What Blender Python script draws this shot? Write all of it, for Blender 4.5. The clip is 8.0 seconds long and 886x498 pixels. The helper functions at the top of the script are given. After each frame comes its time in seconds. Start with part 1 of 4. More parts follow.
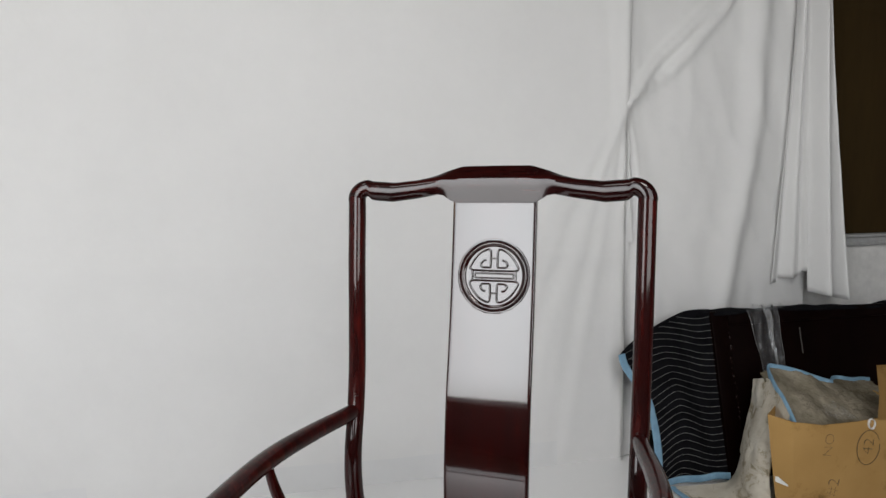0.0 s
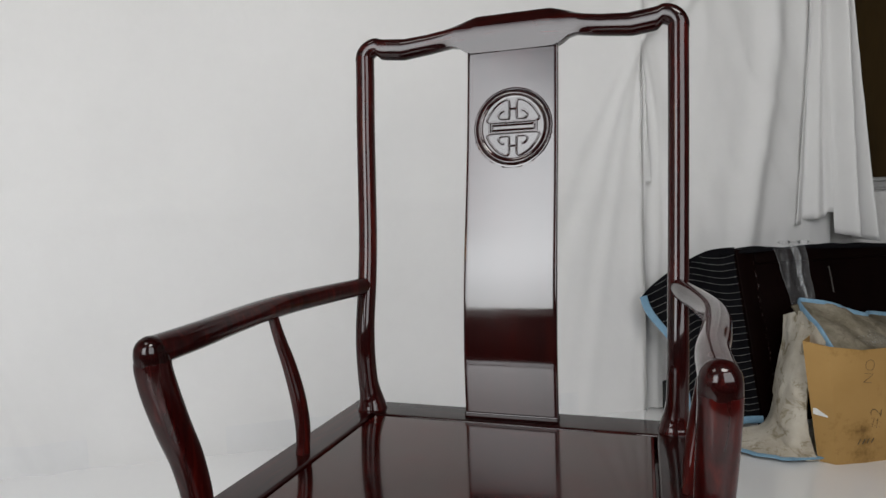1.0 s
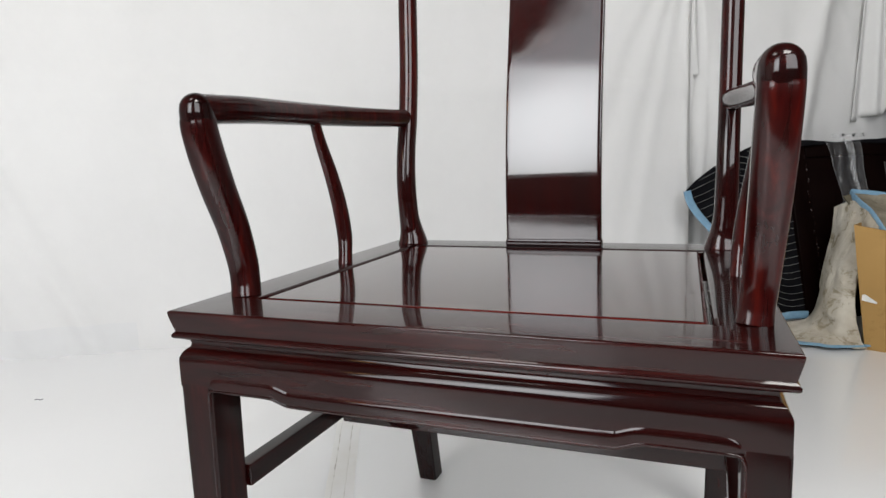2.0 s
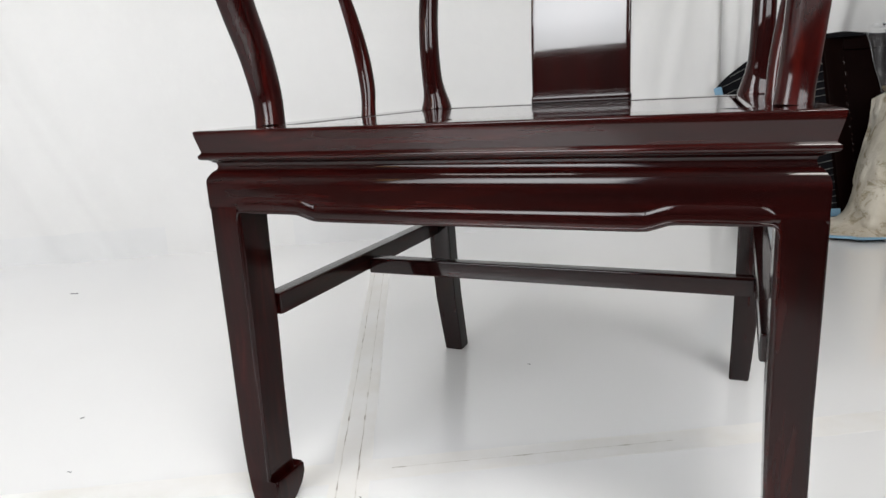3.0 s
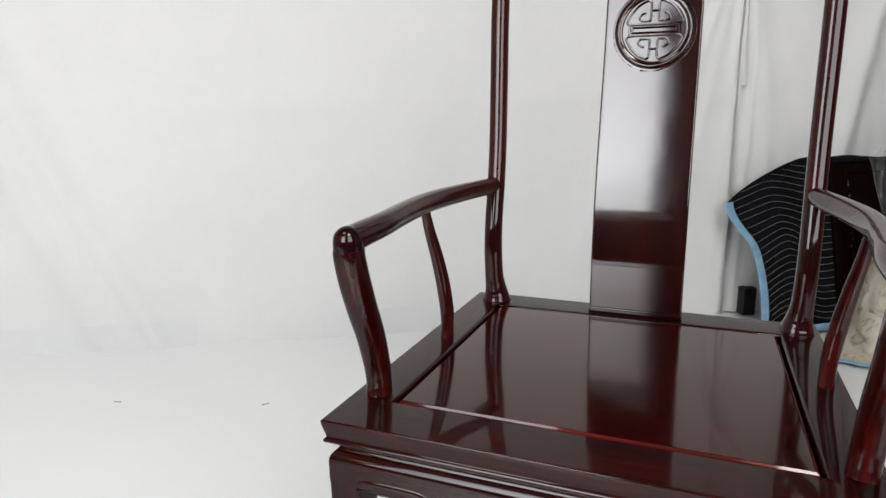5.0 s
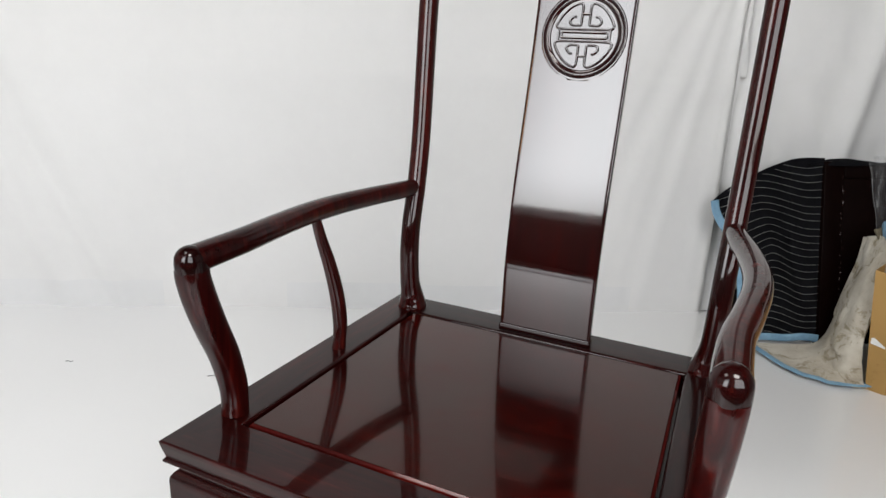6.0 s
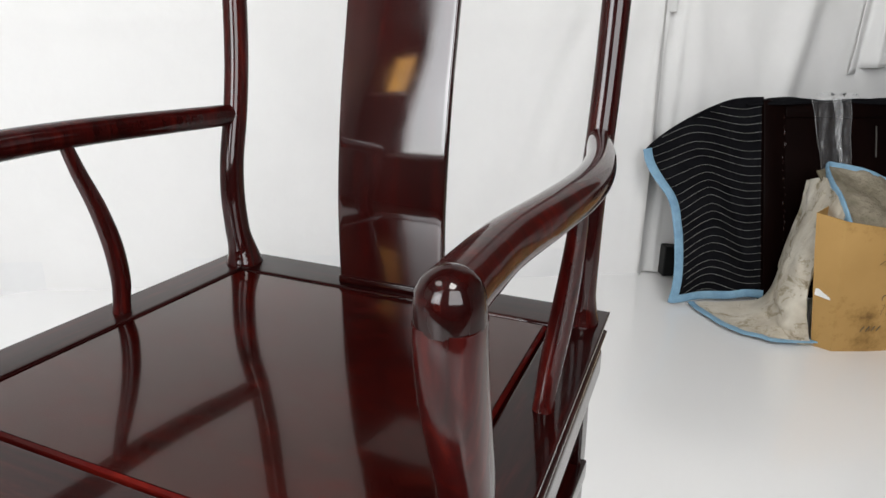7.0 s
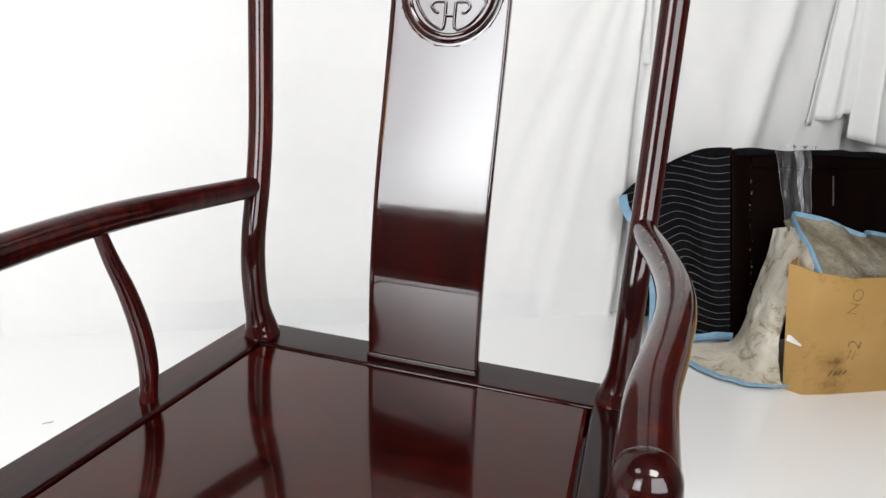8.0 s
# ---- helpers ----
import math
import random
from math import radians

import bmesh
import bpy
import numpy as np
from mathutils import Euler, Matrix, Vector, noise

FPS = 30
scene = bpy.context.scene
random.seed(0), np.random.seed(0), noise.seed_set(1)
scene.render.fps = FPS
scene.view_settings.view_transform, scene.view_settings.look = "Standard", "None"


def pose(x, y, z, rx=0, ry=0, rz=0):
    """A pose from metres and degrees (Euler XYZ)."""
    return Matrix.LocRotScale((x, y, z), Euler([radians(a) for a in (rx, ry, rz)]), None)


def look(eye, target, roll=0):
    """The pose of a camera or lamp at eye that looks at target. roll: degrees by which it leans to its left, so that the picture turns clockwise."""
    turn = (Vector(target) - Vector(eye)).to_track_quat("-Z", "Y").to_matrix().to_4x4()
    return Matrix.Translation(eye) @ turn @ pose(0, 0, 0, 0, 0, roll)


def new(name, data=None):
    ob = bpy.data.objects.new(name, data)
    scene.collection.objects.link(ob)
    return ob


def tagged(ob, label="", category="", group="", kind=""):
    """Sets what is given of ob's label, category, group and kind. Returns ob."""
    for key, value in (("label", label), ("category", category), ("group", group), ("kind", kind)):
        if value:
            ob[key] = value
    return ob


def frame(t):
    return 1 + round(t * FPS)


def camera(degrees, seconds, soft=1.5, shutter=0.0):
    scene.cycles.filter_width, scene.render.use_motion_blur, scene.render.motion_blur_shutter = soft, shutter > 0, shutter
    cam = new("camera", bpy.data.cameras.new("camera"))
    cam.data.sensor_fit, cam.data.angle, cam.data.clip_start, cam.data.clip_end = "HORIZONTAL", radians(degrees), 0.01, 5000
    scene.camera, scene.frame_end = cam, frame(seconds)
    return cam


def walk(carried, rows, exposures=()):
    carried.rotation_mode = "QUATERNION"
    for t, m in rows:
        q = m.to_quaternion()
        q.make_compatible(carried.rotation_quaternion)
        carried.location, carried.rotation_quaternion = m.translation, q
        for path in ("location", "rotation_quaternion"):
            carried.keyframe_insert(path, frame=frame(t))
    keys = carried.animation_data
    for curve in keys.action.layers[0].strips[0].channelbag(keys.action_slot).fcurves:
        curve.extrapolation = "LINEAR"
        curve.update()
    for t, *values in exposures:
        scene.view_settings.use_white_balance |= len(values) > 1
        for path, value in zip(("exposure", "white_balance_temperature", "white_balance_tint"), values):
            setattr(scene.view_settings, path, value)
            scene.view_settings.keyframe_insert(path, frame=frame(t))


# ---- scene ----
cam = camera(67.09, 8.0)
# seconds, eye x y z in metres, yaw to the left, pitch up, roll in degrees
ROWS = [
    (0.0, 0.2710, -0.8025, 1.0678, 18.123, -6.721, -0.825),
    (0.3, 0.2615, -0.7634, 0.9650, 18.618, -5.848, -0.788),
    (0.5, 0.2598, -0.7564, 0.9058, 18.586, -5.452, -1.242),
    (0.7, 0.2429, -0.7487, 0.8610, 18.774, -4.757, -0.363),
    (1.0, 0.2353, -0.7571, 0.7851, 18.777, -4.628, -2.160),
    (1.2, 0.2395, -0.7617, 0.7291, 19.543, -5.024, -2.127),
    (1.5, 0.2394, -0.7732, 0.6530, 20.743, -6.751, -1.638),
    (1.7, 0.2361, -0.7714, 0.6233, 21.567, -7.222, -2.718),
    (2.0, 0.2252, -0.7747, 0.5832, 22.030, -8.345, -2.168),
    (2.2, 0.2175, -0.7752, 0.5534, 22.711, -10.024, -2.359),
    (3.3, 0.2244, -0.8031, 0.4230, 24.601, -14.132, -3.190),
    (3.5, 0.2271, -0.8069, 0.4026, 24.685, -15.138, -2.906),
    (3.7, 0.2362, -0.8054, 0.3939, 24.435, -15.674, -2.433),
    (4.0, 0.2374, -0.7997, 0.4048, 23.786, -15.875, -2.936),
    (4.2, 0.2309, -0.7840, 0.4334, 22.796, -16.413, -2.119),
    (4.5, 0.1508, -0.7930, 0.5492, 19.512, -15.840, -2.324),
    (4.7, 0.1232, -0.8028, 0.6566, 20.839, -15.180, -3.430),
    (5.0, 0.1127, -0.8562, 0.7972, 22.556, -13.190, -0.986),
    (5.2, 0.1079, -0.8749, 0.8776, 22.196, -14.535, 0.273),
    (6.3, 0.3466, -0.6039, 0.8604, 26.137, -19.636, 2.076),
    (6.5, 0.3859, -0.5315, 0.8399, 28.513, -20.809, -1.643),
    (6.7, 0.3981, -0.4848, 0.8139, 28.382, -19.504, -2.042),
    (7.0, 0.3804, -0.4722, 0.7527, 23.475, -18.339, 0.521),
    (7.2, 0.3364, -0.4854, 0.7303, 20.866, -18.527, 0.501),
    (7.5, 0.3001, -0.5000, 0.7204, 18.975, -17.895, 0.269),
    (7.8, 0.2766, -0.4960, 0.7483, 18.175, -18.452, 1.530),
    (8.0, 0.2617, -0.4916, 0.8210, 18.213, -16.635, 2.196),
]


def seen_from(x, y, z, yaw, pitch, roll):
    a, b = radians(yaw), radians(pitch)
    return look((x, y, z), (x - math.sin(a) * math.cos(b), y + math.cos(a) * math.cos(b), z + math.sin(b)), roll)


walk(cam, [(t, seen_from(*row)) for t, *row in ROWS],
     exposures=[(0.0, -1.28), (0.5, -1.34), (1.0, -1.30), (1.5, -1.11), (2.0, -0.92), (3.5, -0.86), (4.0, -1.02), (4.5, -0.90), (5.0, -0.95), (6.5, -0.94), (7.0, -0.67), (7.5, -0.45), (8.0, -0.46)])

# ---------------------------------------------------------------- the room's own axes
# the room is turned against the chair: s runs along the back wall, o is the depth behind its cloth
ORIGIN = Vector((-1.9, 0.5, 0.0))
U = Vector((0.86901, 0.494795, 0.0))
N = Vector((-0.494795, 0.86901, 0.0))
ROOM_TURN = math.degrees(math.atan2(U.y, U.x))
WALL_O, BACK_O, S0, S1, CEIL = 0.09, -3.40, -2.5, 4.6, 3.0


def rw(s, o, z):
    return ORIGIN + U * s + N * o + Vector((0, 0, z))


# ---------------------------------------------------------------- light
world = bpy.data.worlds.new("world")
scene.world = world
world.use_nodes = True
wn = world.node_tree
sky = wn.nodes.new("ShaderNodeTexSky")
sky.sky_type, sky.sun_disc = "NISHITA", False
sky.sun_elevation, sky.sun_rotation = radians(40), radians(150)
wn.links.new(sky.outputs[0], wn.nodes["Background"].inputs[0])
wn.nodes["Background"].inputs[1].default_value = 0.1


def area(name, centre, target, w, h, watts, colour=(1, 1, 1)):
    lamp = bpy.data.lights.new(name, "AREA")
    lamp.shape, lamp.size, lamp.size_y, lamp.energy, lamp.color = "RECTANGLE", w, h, watts, colour
    ob = new(name, lamp)
    ob.matrix_world = look(centre, target)
    return ob


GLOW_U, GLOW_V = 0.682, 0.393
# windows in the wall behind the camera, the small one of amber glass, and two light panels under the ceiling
# the third window is an added, unseen source that fills floor and backdrop
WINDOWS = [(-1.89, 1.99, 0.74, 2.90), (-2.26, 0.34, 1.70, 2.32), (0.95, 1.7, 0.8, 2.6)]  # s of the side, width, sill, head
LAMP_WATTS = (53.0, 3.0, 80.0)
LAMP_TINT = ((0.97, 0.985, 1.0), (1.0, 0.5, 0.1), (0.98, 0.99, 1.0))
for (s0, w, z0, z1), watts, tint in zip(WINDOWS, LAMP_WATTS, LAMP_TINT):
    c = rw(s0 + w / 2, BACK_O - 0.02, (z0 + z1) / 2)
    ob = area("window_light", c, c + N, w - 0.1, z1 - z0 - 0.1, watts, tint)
    if s0 < 0 and w > 1.0:  # strength is graded round one spot to shape the reflection in the splat
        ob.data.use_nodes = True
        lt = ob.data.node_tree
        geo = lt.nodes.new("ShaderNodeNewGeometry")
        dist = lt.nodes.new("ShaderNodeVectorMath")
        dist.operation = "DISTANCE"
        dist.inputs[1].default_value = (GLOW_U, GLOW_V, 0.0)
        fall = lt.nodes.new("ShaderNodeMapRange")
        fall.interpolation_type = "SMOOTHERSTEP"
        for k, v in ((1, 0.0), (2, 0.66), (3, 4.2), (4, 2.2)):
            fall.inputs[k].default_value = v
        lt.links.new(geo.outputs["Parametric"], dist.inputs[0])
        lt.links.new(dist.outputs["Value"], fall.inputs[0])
        # added fades: soft on one side, sharper on the other, slanted across the head
        def node(kind, **sockets):
            n = lt.nodes.new(kind)
            for k, v in sockets.items():
                n.inputs[int(k[1:])].default_value = v
            return n

        split = lt.nodes.new("ShaderNodeSeparateXYZ")
        lt.links.new(geo.outputs["Parametric"], split.inputs[0])
        west = node("ShaderNodeMapRange", _1=0.0, _2=0.07, _3=0.35, _4=1.0)
        east = node("ShaderNodeMapRange", _1=0.93, _2=1.0, _3=1.0, _4=0.05)
        slant = node("ShaderNodeMath", _1=0.45)
        slant.operation = "MULTIPLY_ADD"
        head_fade = node("ShaderNodeMapRange", _1=1.05, _2=1.20, _3=1.0, _4=0.40)
        lt.links.new(split.outputs[0], west.inputs[0])
        lt.links.new(split.outputs[0], east.inputs[0])
        lt.links.new(split.outputs[0], slant.inputs[0])
        lt.links.new(split.outputs[1], slant.inputs[2])
        lt.links.new(slant.outputs[0], head_fade.inputs[0])
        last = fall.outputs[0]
        for shade in (west, east, head_fade):
            shade.interpolation_type = "SMOOTHSTEP"
            times = node("ShaderNodeMath")
            times.operation = "MULTIPLY"
            lt.links.new(last, times.inputs[0])
            lt.links.new(shade.outputs[0], times.inputs[1])
            last = times.outputs[0]
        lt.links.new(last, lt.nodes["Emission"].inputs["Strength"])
PANELS = [(0.0, -2.03, 0.72, 16.0), (1.56, -2.92, 0.90, 72.0)]  # s, o, side, watts
for s, o, size, watts in PANELS:
    c = rw(s, o, CEIL - 0.075)
    area("panel_light", c, c - Vector((0, 0, 1)) + N * 1e-4, size, size, watts, (1.0, 0.985, 0.95))


# ---------------------------------------------------------------- materials
def mat(name, rough=0.5, metal=0.0, coat=0.0, coat_rough=0.05, spec=0.5):
    m = bpy.data.materials.new(name)
    m.use_nodes = True
    b = m.node_tree.nodes["Principled BSDF"]
    b.inputs["Roughness"].default_value = rough
    b.inputs["Metallic"].default_value = metal
    b.inputs["Coat Weight"].default_value = coat
    b.inputs["Coat Roughness"].default_value = coat_rough
    b.inputs["Specular IOR Level"].default_value = spec
    return m, m.node_tree, b


def coords(nt, scale=(1, 1, 1), kind="Object"):
    tc = nt.nodes.new("ShaderNodeTexCoord")
    mp = nt.nodes.new("ShaderNodeMapping")
    mp.inputs["Scale"].default_value = scale
    nt.links.new(tc.outputs[kind], mp.inputs[0])
    return mp.outputs[0]


def noise_tex(nt, vec, scale, detail=4.0, rough=0.55, distortion=0.0):
    n = nt.nodes.new("ShaderNodeTexNoise")
    n.inputs["Scale"].default_value, n.inputs["Detail"].default_value = scale, detail
    n.inputs["Roughness"].default_value, n.inputs["Distortion"].default_value = rough, distortion
    nt.links.new(vec, n.inputs["Vector"])
    return n.outputs["Fac"]


def ramp(nt, fac, stops):
    r = nt.nodes.new("ShaderNodeValToRGB")
    while len(r.color_ramp.elements) < len(stops):
        r.color_ramp.elements.new(0.5)
    for e, (p, c) in zip(r.color_ramp.elements, stops):
        e.position, e.color = p, (*c, 1) if len(c) == 3 else c
    nt.links.new(fac, r.inputs[0])
    return r.outputs[0]


def mix(nt, a, b, fac, mode="MIX"):
    m = nt.nodes.new("ShaderNodeMix")
    m.data_type, m.blend_type = "RGBA", mode
    for sock, v in ((m.inputs[0], fac), (m.inputs[6], a), (m.inputs[7], b)):
        if isinstance(v, (int, float)):
            sock.default_value = v
        elif isinstance(v, tuple):
            sock.default_value = (*v, 1)
        else:
            nt.links.new(v, sock)
    return m.outputs[2]


def bump(nt, bsdf, height, strength, distance, socket="Normal"):
    b = nt.nodes.new("ShaderNodeBump")
    b.inputs["Strength"].default_value, b.inputs["Distance"].default_value = strength, distance
    nt.links.new(height, b.inputs["Height"])
    nt.links.new(b.outputs[0], bsdf.inputs[socket])


def rosewood(name, stretch, deep=1.0, figure=1.0, ripple=0.025, ior=1.55, satin=0.0, warm=0.0):
    """Dark red lacquered hardwood; stretch sets the way of the grain, figure how strongly it shows, ripple the
    unevenness of the lacquer, satin how dull it is, warm how far a red tint is put into the gloss to warm its
    reflections.
    """
    m, nt, b = mat(name, 0.42 - 1.5 * warm, 0, 1.0, 0.055, 0.05 + 1.0 * warm)
    b.inputs["Specular Tint"].default_value = (1.0, 0.45, 0.30, 1.0) if warm else (1, 1, 1, 1)
    v = coords(nt, stretch)
    fine = noise_tex(nt, v, 60, 6, 0.6, 0.4)
    broad = noise_tex(nt, v, 6, 4, 0.55, 0.9)
    stops = [(0.25, (0.0055, 0.0005, 0.0004)), (0.55, (0.0180, 0.0010, 0.0008)), (0.8, (0.048, 0.0036, 0.0017))]
    mean = stops[1][1]
    c1 = ramp(nt, fine, [(p, tuple(deep * (m + (x - m) * figure) for x, m in zip(c, mean))) for p, c in stops])
    c2 = ramp(nt, broad, [(0.30, (0.45, 0.40, 0.40)), (0.55, (0.95, 0.9, 0.9)), (0.75, (1.6, 1.5, 1.3))])
    nt.links.new(mix(nt, c1, c2, 1.0, "MULTIPLY"), b.inputs["Base Color"])
    b.inputs["Coat IOR"].default_value = ior
    facing = nt.nodes.new("ShaderNodeLayerWeight")
    gloss = ramp(nt, facing.outputs["Facing"], [(p, (v * (1 - satin) * (1 - 1.5 * warm),) * 3) for p, v in ((0.15, 1.0), (0.3, 0.65), (0.55, 0.54), (0.93, 1.0))])
    nt.links.new(gloss, b.inputs["Coat Weight"])
    smear = noise_tex(nt, coords(nt), 14, 5, 0.6)
    r = ramp(nt, smear, [(0.35, (0.035 + 0.5 * satin,) * 3), (0.7, (0.085 + 0.6 * satin,) * 3)])
    nt.links.new(r, b.inputs["Coat Roughness"])
    bump(nt, b, noise_tex(nt, coords(nt), 22, 2, 0.4), ripple, 0.004, "Coat Normal")
    return m


# one wood, its base colour scaled per part, darkest on the legs
WOOD_X = rosewood("rosewood_across", (0.16, 1.6, 1.6), 0.95, ior=1.46)
WOOD_SEAT = rosewood("rosewood_seat_board", (0.5, 1.2, 1.6), 1.25, 1.0, 0.015, 1.47, satin=-0.04, warm=0.2)
WOOD_EDGE = rosewood("rosewood_rubbed_red_edge", (0.16, 0.16, 1.6), 3.6, 0.7)
WOOD_Y = rosewood("rosewood_deep", (1.6, 0.16, 1.6), 0.95, ior=1.46)
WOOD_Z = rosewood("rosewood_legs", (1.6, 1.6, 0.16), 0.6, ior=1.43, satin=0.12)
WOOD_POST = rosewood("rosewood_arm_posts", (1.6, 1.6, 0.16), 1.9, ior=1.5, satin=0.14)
WOOD_SPLAT = rosewood("rosewood_splat", (1.6, 1.6, 0.16), 1.2, 0.6, 0.012, 1.76)
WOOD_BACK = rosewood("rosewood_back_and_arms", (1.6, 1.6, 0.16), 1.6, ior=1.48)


def cloth_white():
    m, nt, b = mat("white_cotton_cloth", 0.85, spec=0.2)
    v = coords(nt)
    big = noise_tex(nt, v, 1.6, 4, 0.6)
    small = noise_tex(nt, v, 18, 5, 0.65)
    c = mix(nt, ramp(nt, big, [(0.3, (0.695, 0.69, 0.682)), (0.7, (0.735, 0.73, 0.722))]), ramp(nt, small, [(0.3, (0.98,) * 3), (0.7, (1.0,) * 3)]), 1.0, "MULTIPLY")
    nt.links.new(c, b.inputs["Base Color"])
    h = mix(nt, ramp(nt, noise_tex(nt, v, 6, 4, 0.6), [(0.2, (0, 0, 0)), (0.8, (1, 1, 1))]), ramp(nt, noise_tex(nt, v, 500, 2), [(0, (0, 0, 0)), (1, (1, 1, 1))]), 0.12)
    bump(nt, b, h, 0.22, 0.01)
    return m


CLOTH = cloth_white()


def floor_white():
    m, nt, b = mat("white_floor_sheet", 0.3, spec=0.5, coat=1.0, coat_rough=0.12)
    v = coords(nt)
    big = noise_tex(nt, v, 2.2, 1, 0.4)
    c = mix(nt, (0.845, 0.845, 0.842), (0.885, 0.885, 0.882), big)
    nt.links.new(c, b.inputs["Base Color"])
    return m


FLOOR = floor_white()


def simple(name, lo, hi, scale=12, rough=0.6, detail=5, bump_s=0.0, bump_d=0.003, stretch=(1, 1, 1), spec=0.4, coat=0.0):
    m, nt, b = mat(name, rough, spec=spec, coat=coat)
    v = coords(nt, stretch)
    a = noise_tex(nt, v, scale, detail, 0.6)
    f = noise_tex(nt, v, scale * 9, 4, 0.6)
    c = mix(nt, ramp(nt, a, [(0.3, lo), (0.7, hi)]), ramp(nt, f, [(0.3, (0.88,) * 3), (0.7, (1.04,) * 3)]), 1.0, "MULTIPLY")
    nt.links.new(c, b.inputs["Base Color"])
    if bump_s:
        bump(nt, b, f, bump_s, bump_d)
    return m


WALL_PAINT = simple("white_wall_paint", (0.68, 0.67, 0.65), (0.74, 0.73, 0.71), 3, 0.7, bump_s=0.15)
BROWN_BOARD = simple("brown_wall_board", (0.026, 0.015, 0.005), (0.040, 0.024, 0.007), 5, 0.6, stretch=(1, 1, 0.2), bump_s=0.2, spec=0.1)
RAIL_PAINT = simple("grey_painted_moulding", (0.33, 0.33, 0.33), (0.42, 0.42, 0.41), 8, 0.4)
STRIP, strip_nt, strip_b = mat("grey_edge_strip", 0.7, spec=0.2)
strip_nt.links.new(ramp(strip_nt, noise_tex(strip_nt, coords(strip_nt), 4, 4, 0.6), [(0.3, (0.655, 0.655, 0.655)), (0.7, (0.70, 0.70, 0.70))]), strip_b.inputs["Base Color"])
TAPE, tape_nt, tape_b = mat("clear_yellowed_tape", 0.3, spec=0.4)
tape_nt.links.new(ramp(tape_nt, noise_tex(tape_nt, coords(tape_nt), 9, 5, 0.6), [(0.3, (0.79, 0.768, 0.725)), (0.65, (0.852, 0.845, 0.832))]), tape_b.inputs["Base Color"])
TAPE_EDGE, edge_nt, edge_b = mat("dirty_tape_edge", 0.5)
edge_nt.links.new(ramp(edge_nt, noise_tex(edge_nt, coords(edge_nt), 22, 6, 0.7), [(0.40, (0.33, 0.29, 0.24)), (0.50, (0.72, 0.70, 0.66))]), edge_b.inputs["Base Color"])
DEBRIS = simple("dark_lint", (0.12, 0.12, 0.13), (0.24, 0.24, 0.25), 50, 0.6)
BLUE = simple("light_blue_binding", (0.17, 0.31, 0.44), (0.25, 0.42, 0.56), 30, 0.85, bump_s=0.5, bump_d=0.002, spec=0.2)
BLACK_QUILT = simple("black_quilted_cloth", (0.0035, 0.0035, 0.0045), (0.008, 0.008, 0.0095), 20, 0.9, bump_s=0.5, bump_d=0.002, spec=0.05)
STITCH = simple("white_stitching", (0.15, 0.15, 0.145), (0.30, 0.30, 0.285), 60, 0.8, spec=0.2)
DARK_WOOD = simple("dark_stained_wood", (0.0022, 0.0008, 0.0007), (0.0055, 0.0017, 0.0013), 8, 0.4, stretch=(1, 1, 0.2), spec=0.04)
GLINT_WOOD = simple("glossy_glint_wood", (0.006, 0.0015, 0.0011), (0.015, 0.0038, 0.0026), 30, 0.26, spec=0.4)
BLACK = simple("matt_black_plastic", (0.006,) * 3, (0.010,) * 3, 20, 0.5)
PAPER = simple("white_sticker", (0.7, 0.7, 0.68), (0.78, 0.78, 0.76), 40, 0.6)
INK = simple("faded_marker_ink", (0.06, 0.045, 0.025), (0.12, 0.085, 0.045), 80, 0.6)


def beige_quilt():
    m, nt, b = mat("beige_soiled_quilt", 0.9, spec=0.15)
    v = coords(nt)
    c = mix(nt, ramp(nt, noise_tex(nt, v, 9, 5, 0.6), [(0.3, (0.42, 0.37, 0.29)), (0.6, (0.58, 0.54, 0.46)), (0.8, (0.66, 0.63, 0.57))]),
            ramp(nt, noise_tex(nt, v, 15, 6, 0.75, 0.8), [(0.30, (0.22, 0.19, 0.14)), (0.40, (0.62, 0.58, 0.5)), (0.48, (1, 1, 1))]), 1.0, "MULTIPLY")
    nt.links.new(c, b.inputs["Base Color"])
    bump(nt, b, noise_tex(nt, v, 26, 4, 0.55, 0.3), 0.45, 0.010)
    return m


BEIGE = beige_quilt()


def cardboard():
    m, nt, b = mat("brown_cardboard", 0.75, spec=0.2)
    v = coords(nt)
    c = mix(nt, ramp(nt, noise_tex(nt, v, 5, 4, 0.5), [(0.3, (0.35, 0.205, 0.068)), (0.7, (0.43, 0.26, 0.092))]),
            ramp(nt, noise_tex(nt, v, 7, 6, 0.7), [(0.30, (0.42, 0.40, 0.36)), (0.36, (0.72, 0.70, 0.66)), (0.46, (1, 1, 1))]), 1.0, "MULTIPLY")
    nt.links.new(c, b.inputs["Base Color"])
    wave = nt.nodes.new("ShaderNodeTexWave")
    wave.inputs["Scale"].default_value = 60
    nt.links.new(v, wave.inputs["Vector"])
    bump(nt, b, wave.outputs["Fac"], 0.05, 0.002)
    return m


CARD = cardboard()
SOILED = simple("soiled_grey_beige_quilt", (0.075, 0.060, 0.032), (0.34, 0.30, 0.23), 7, 0.9, bump_s=0.9, bump_d=0.01, spec=0.1)


def film_plastic(name, thin, streak):
    m, nt, b = mat(name, 0.16, spec=0.8)
    b.inputs["Base Color"].default_value = (0.8, 0.81, 0.82, 1)
    v = coords(nt, (1, 1, 0.06))
    # whitish streaks in the opacity stand in for glints on the film
    a = ramp(nt, noise_tex(nt, v, 70, 3, 0.6), [(0.50, (thin,) * 3), (0.63, (thin * 2.2,) * 3), (0.74, (streak,) * 3)])
    nt.links.new(a, b.inputs["Alpha"])
    bump(nt, b, noise_tex(nt, v, 60, 4), 0.9, 0.008)
    return m


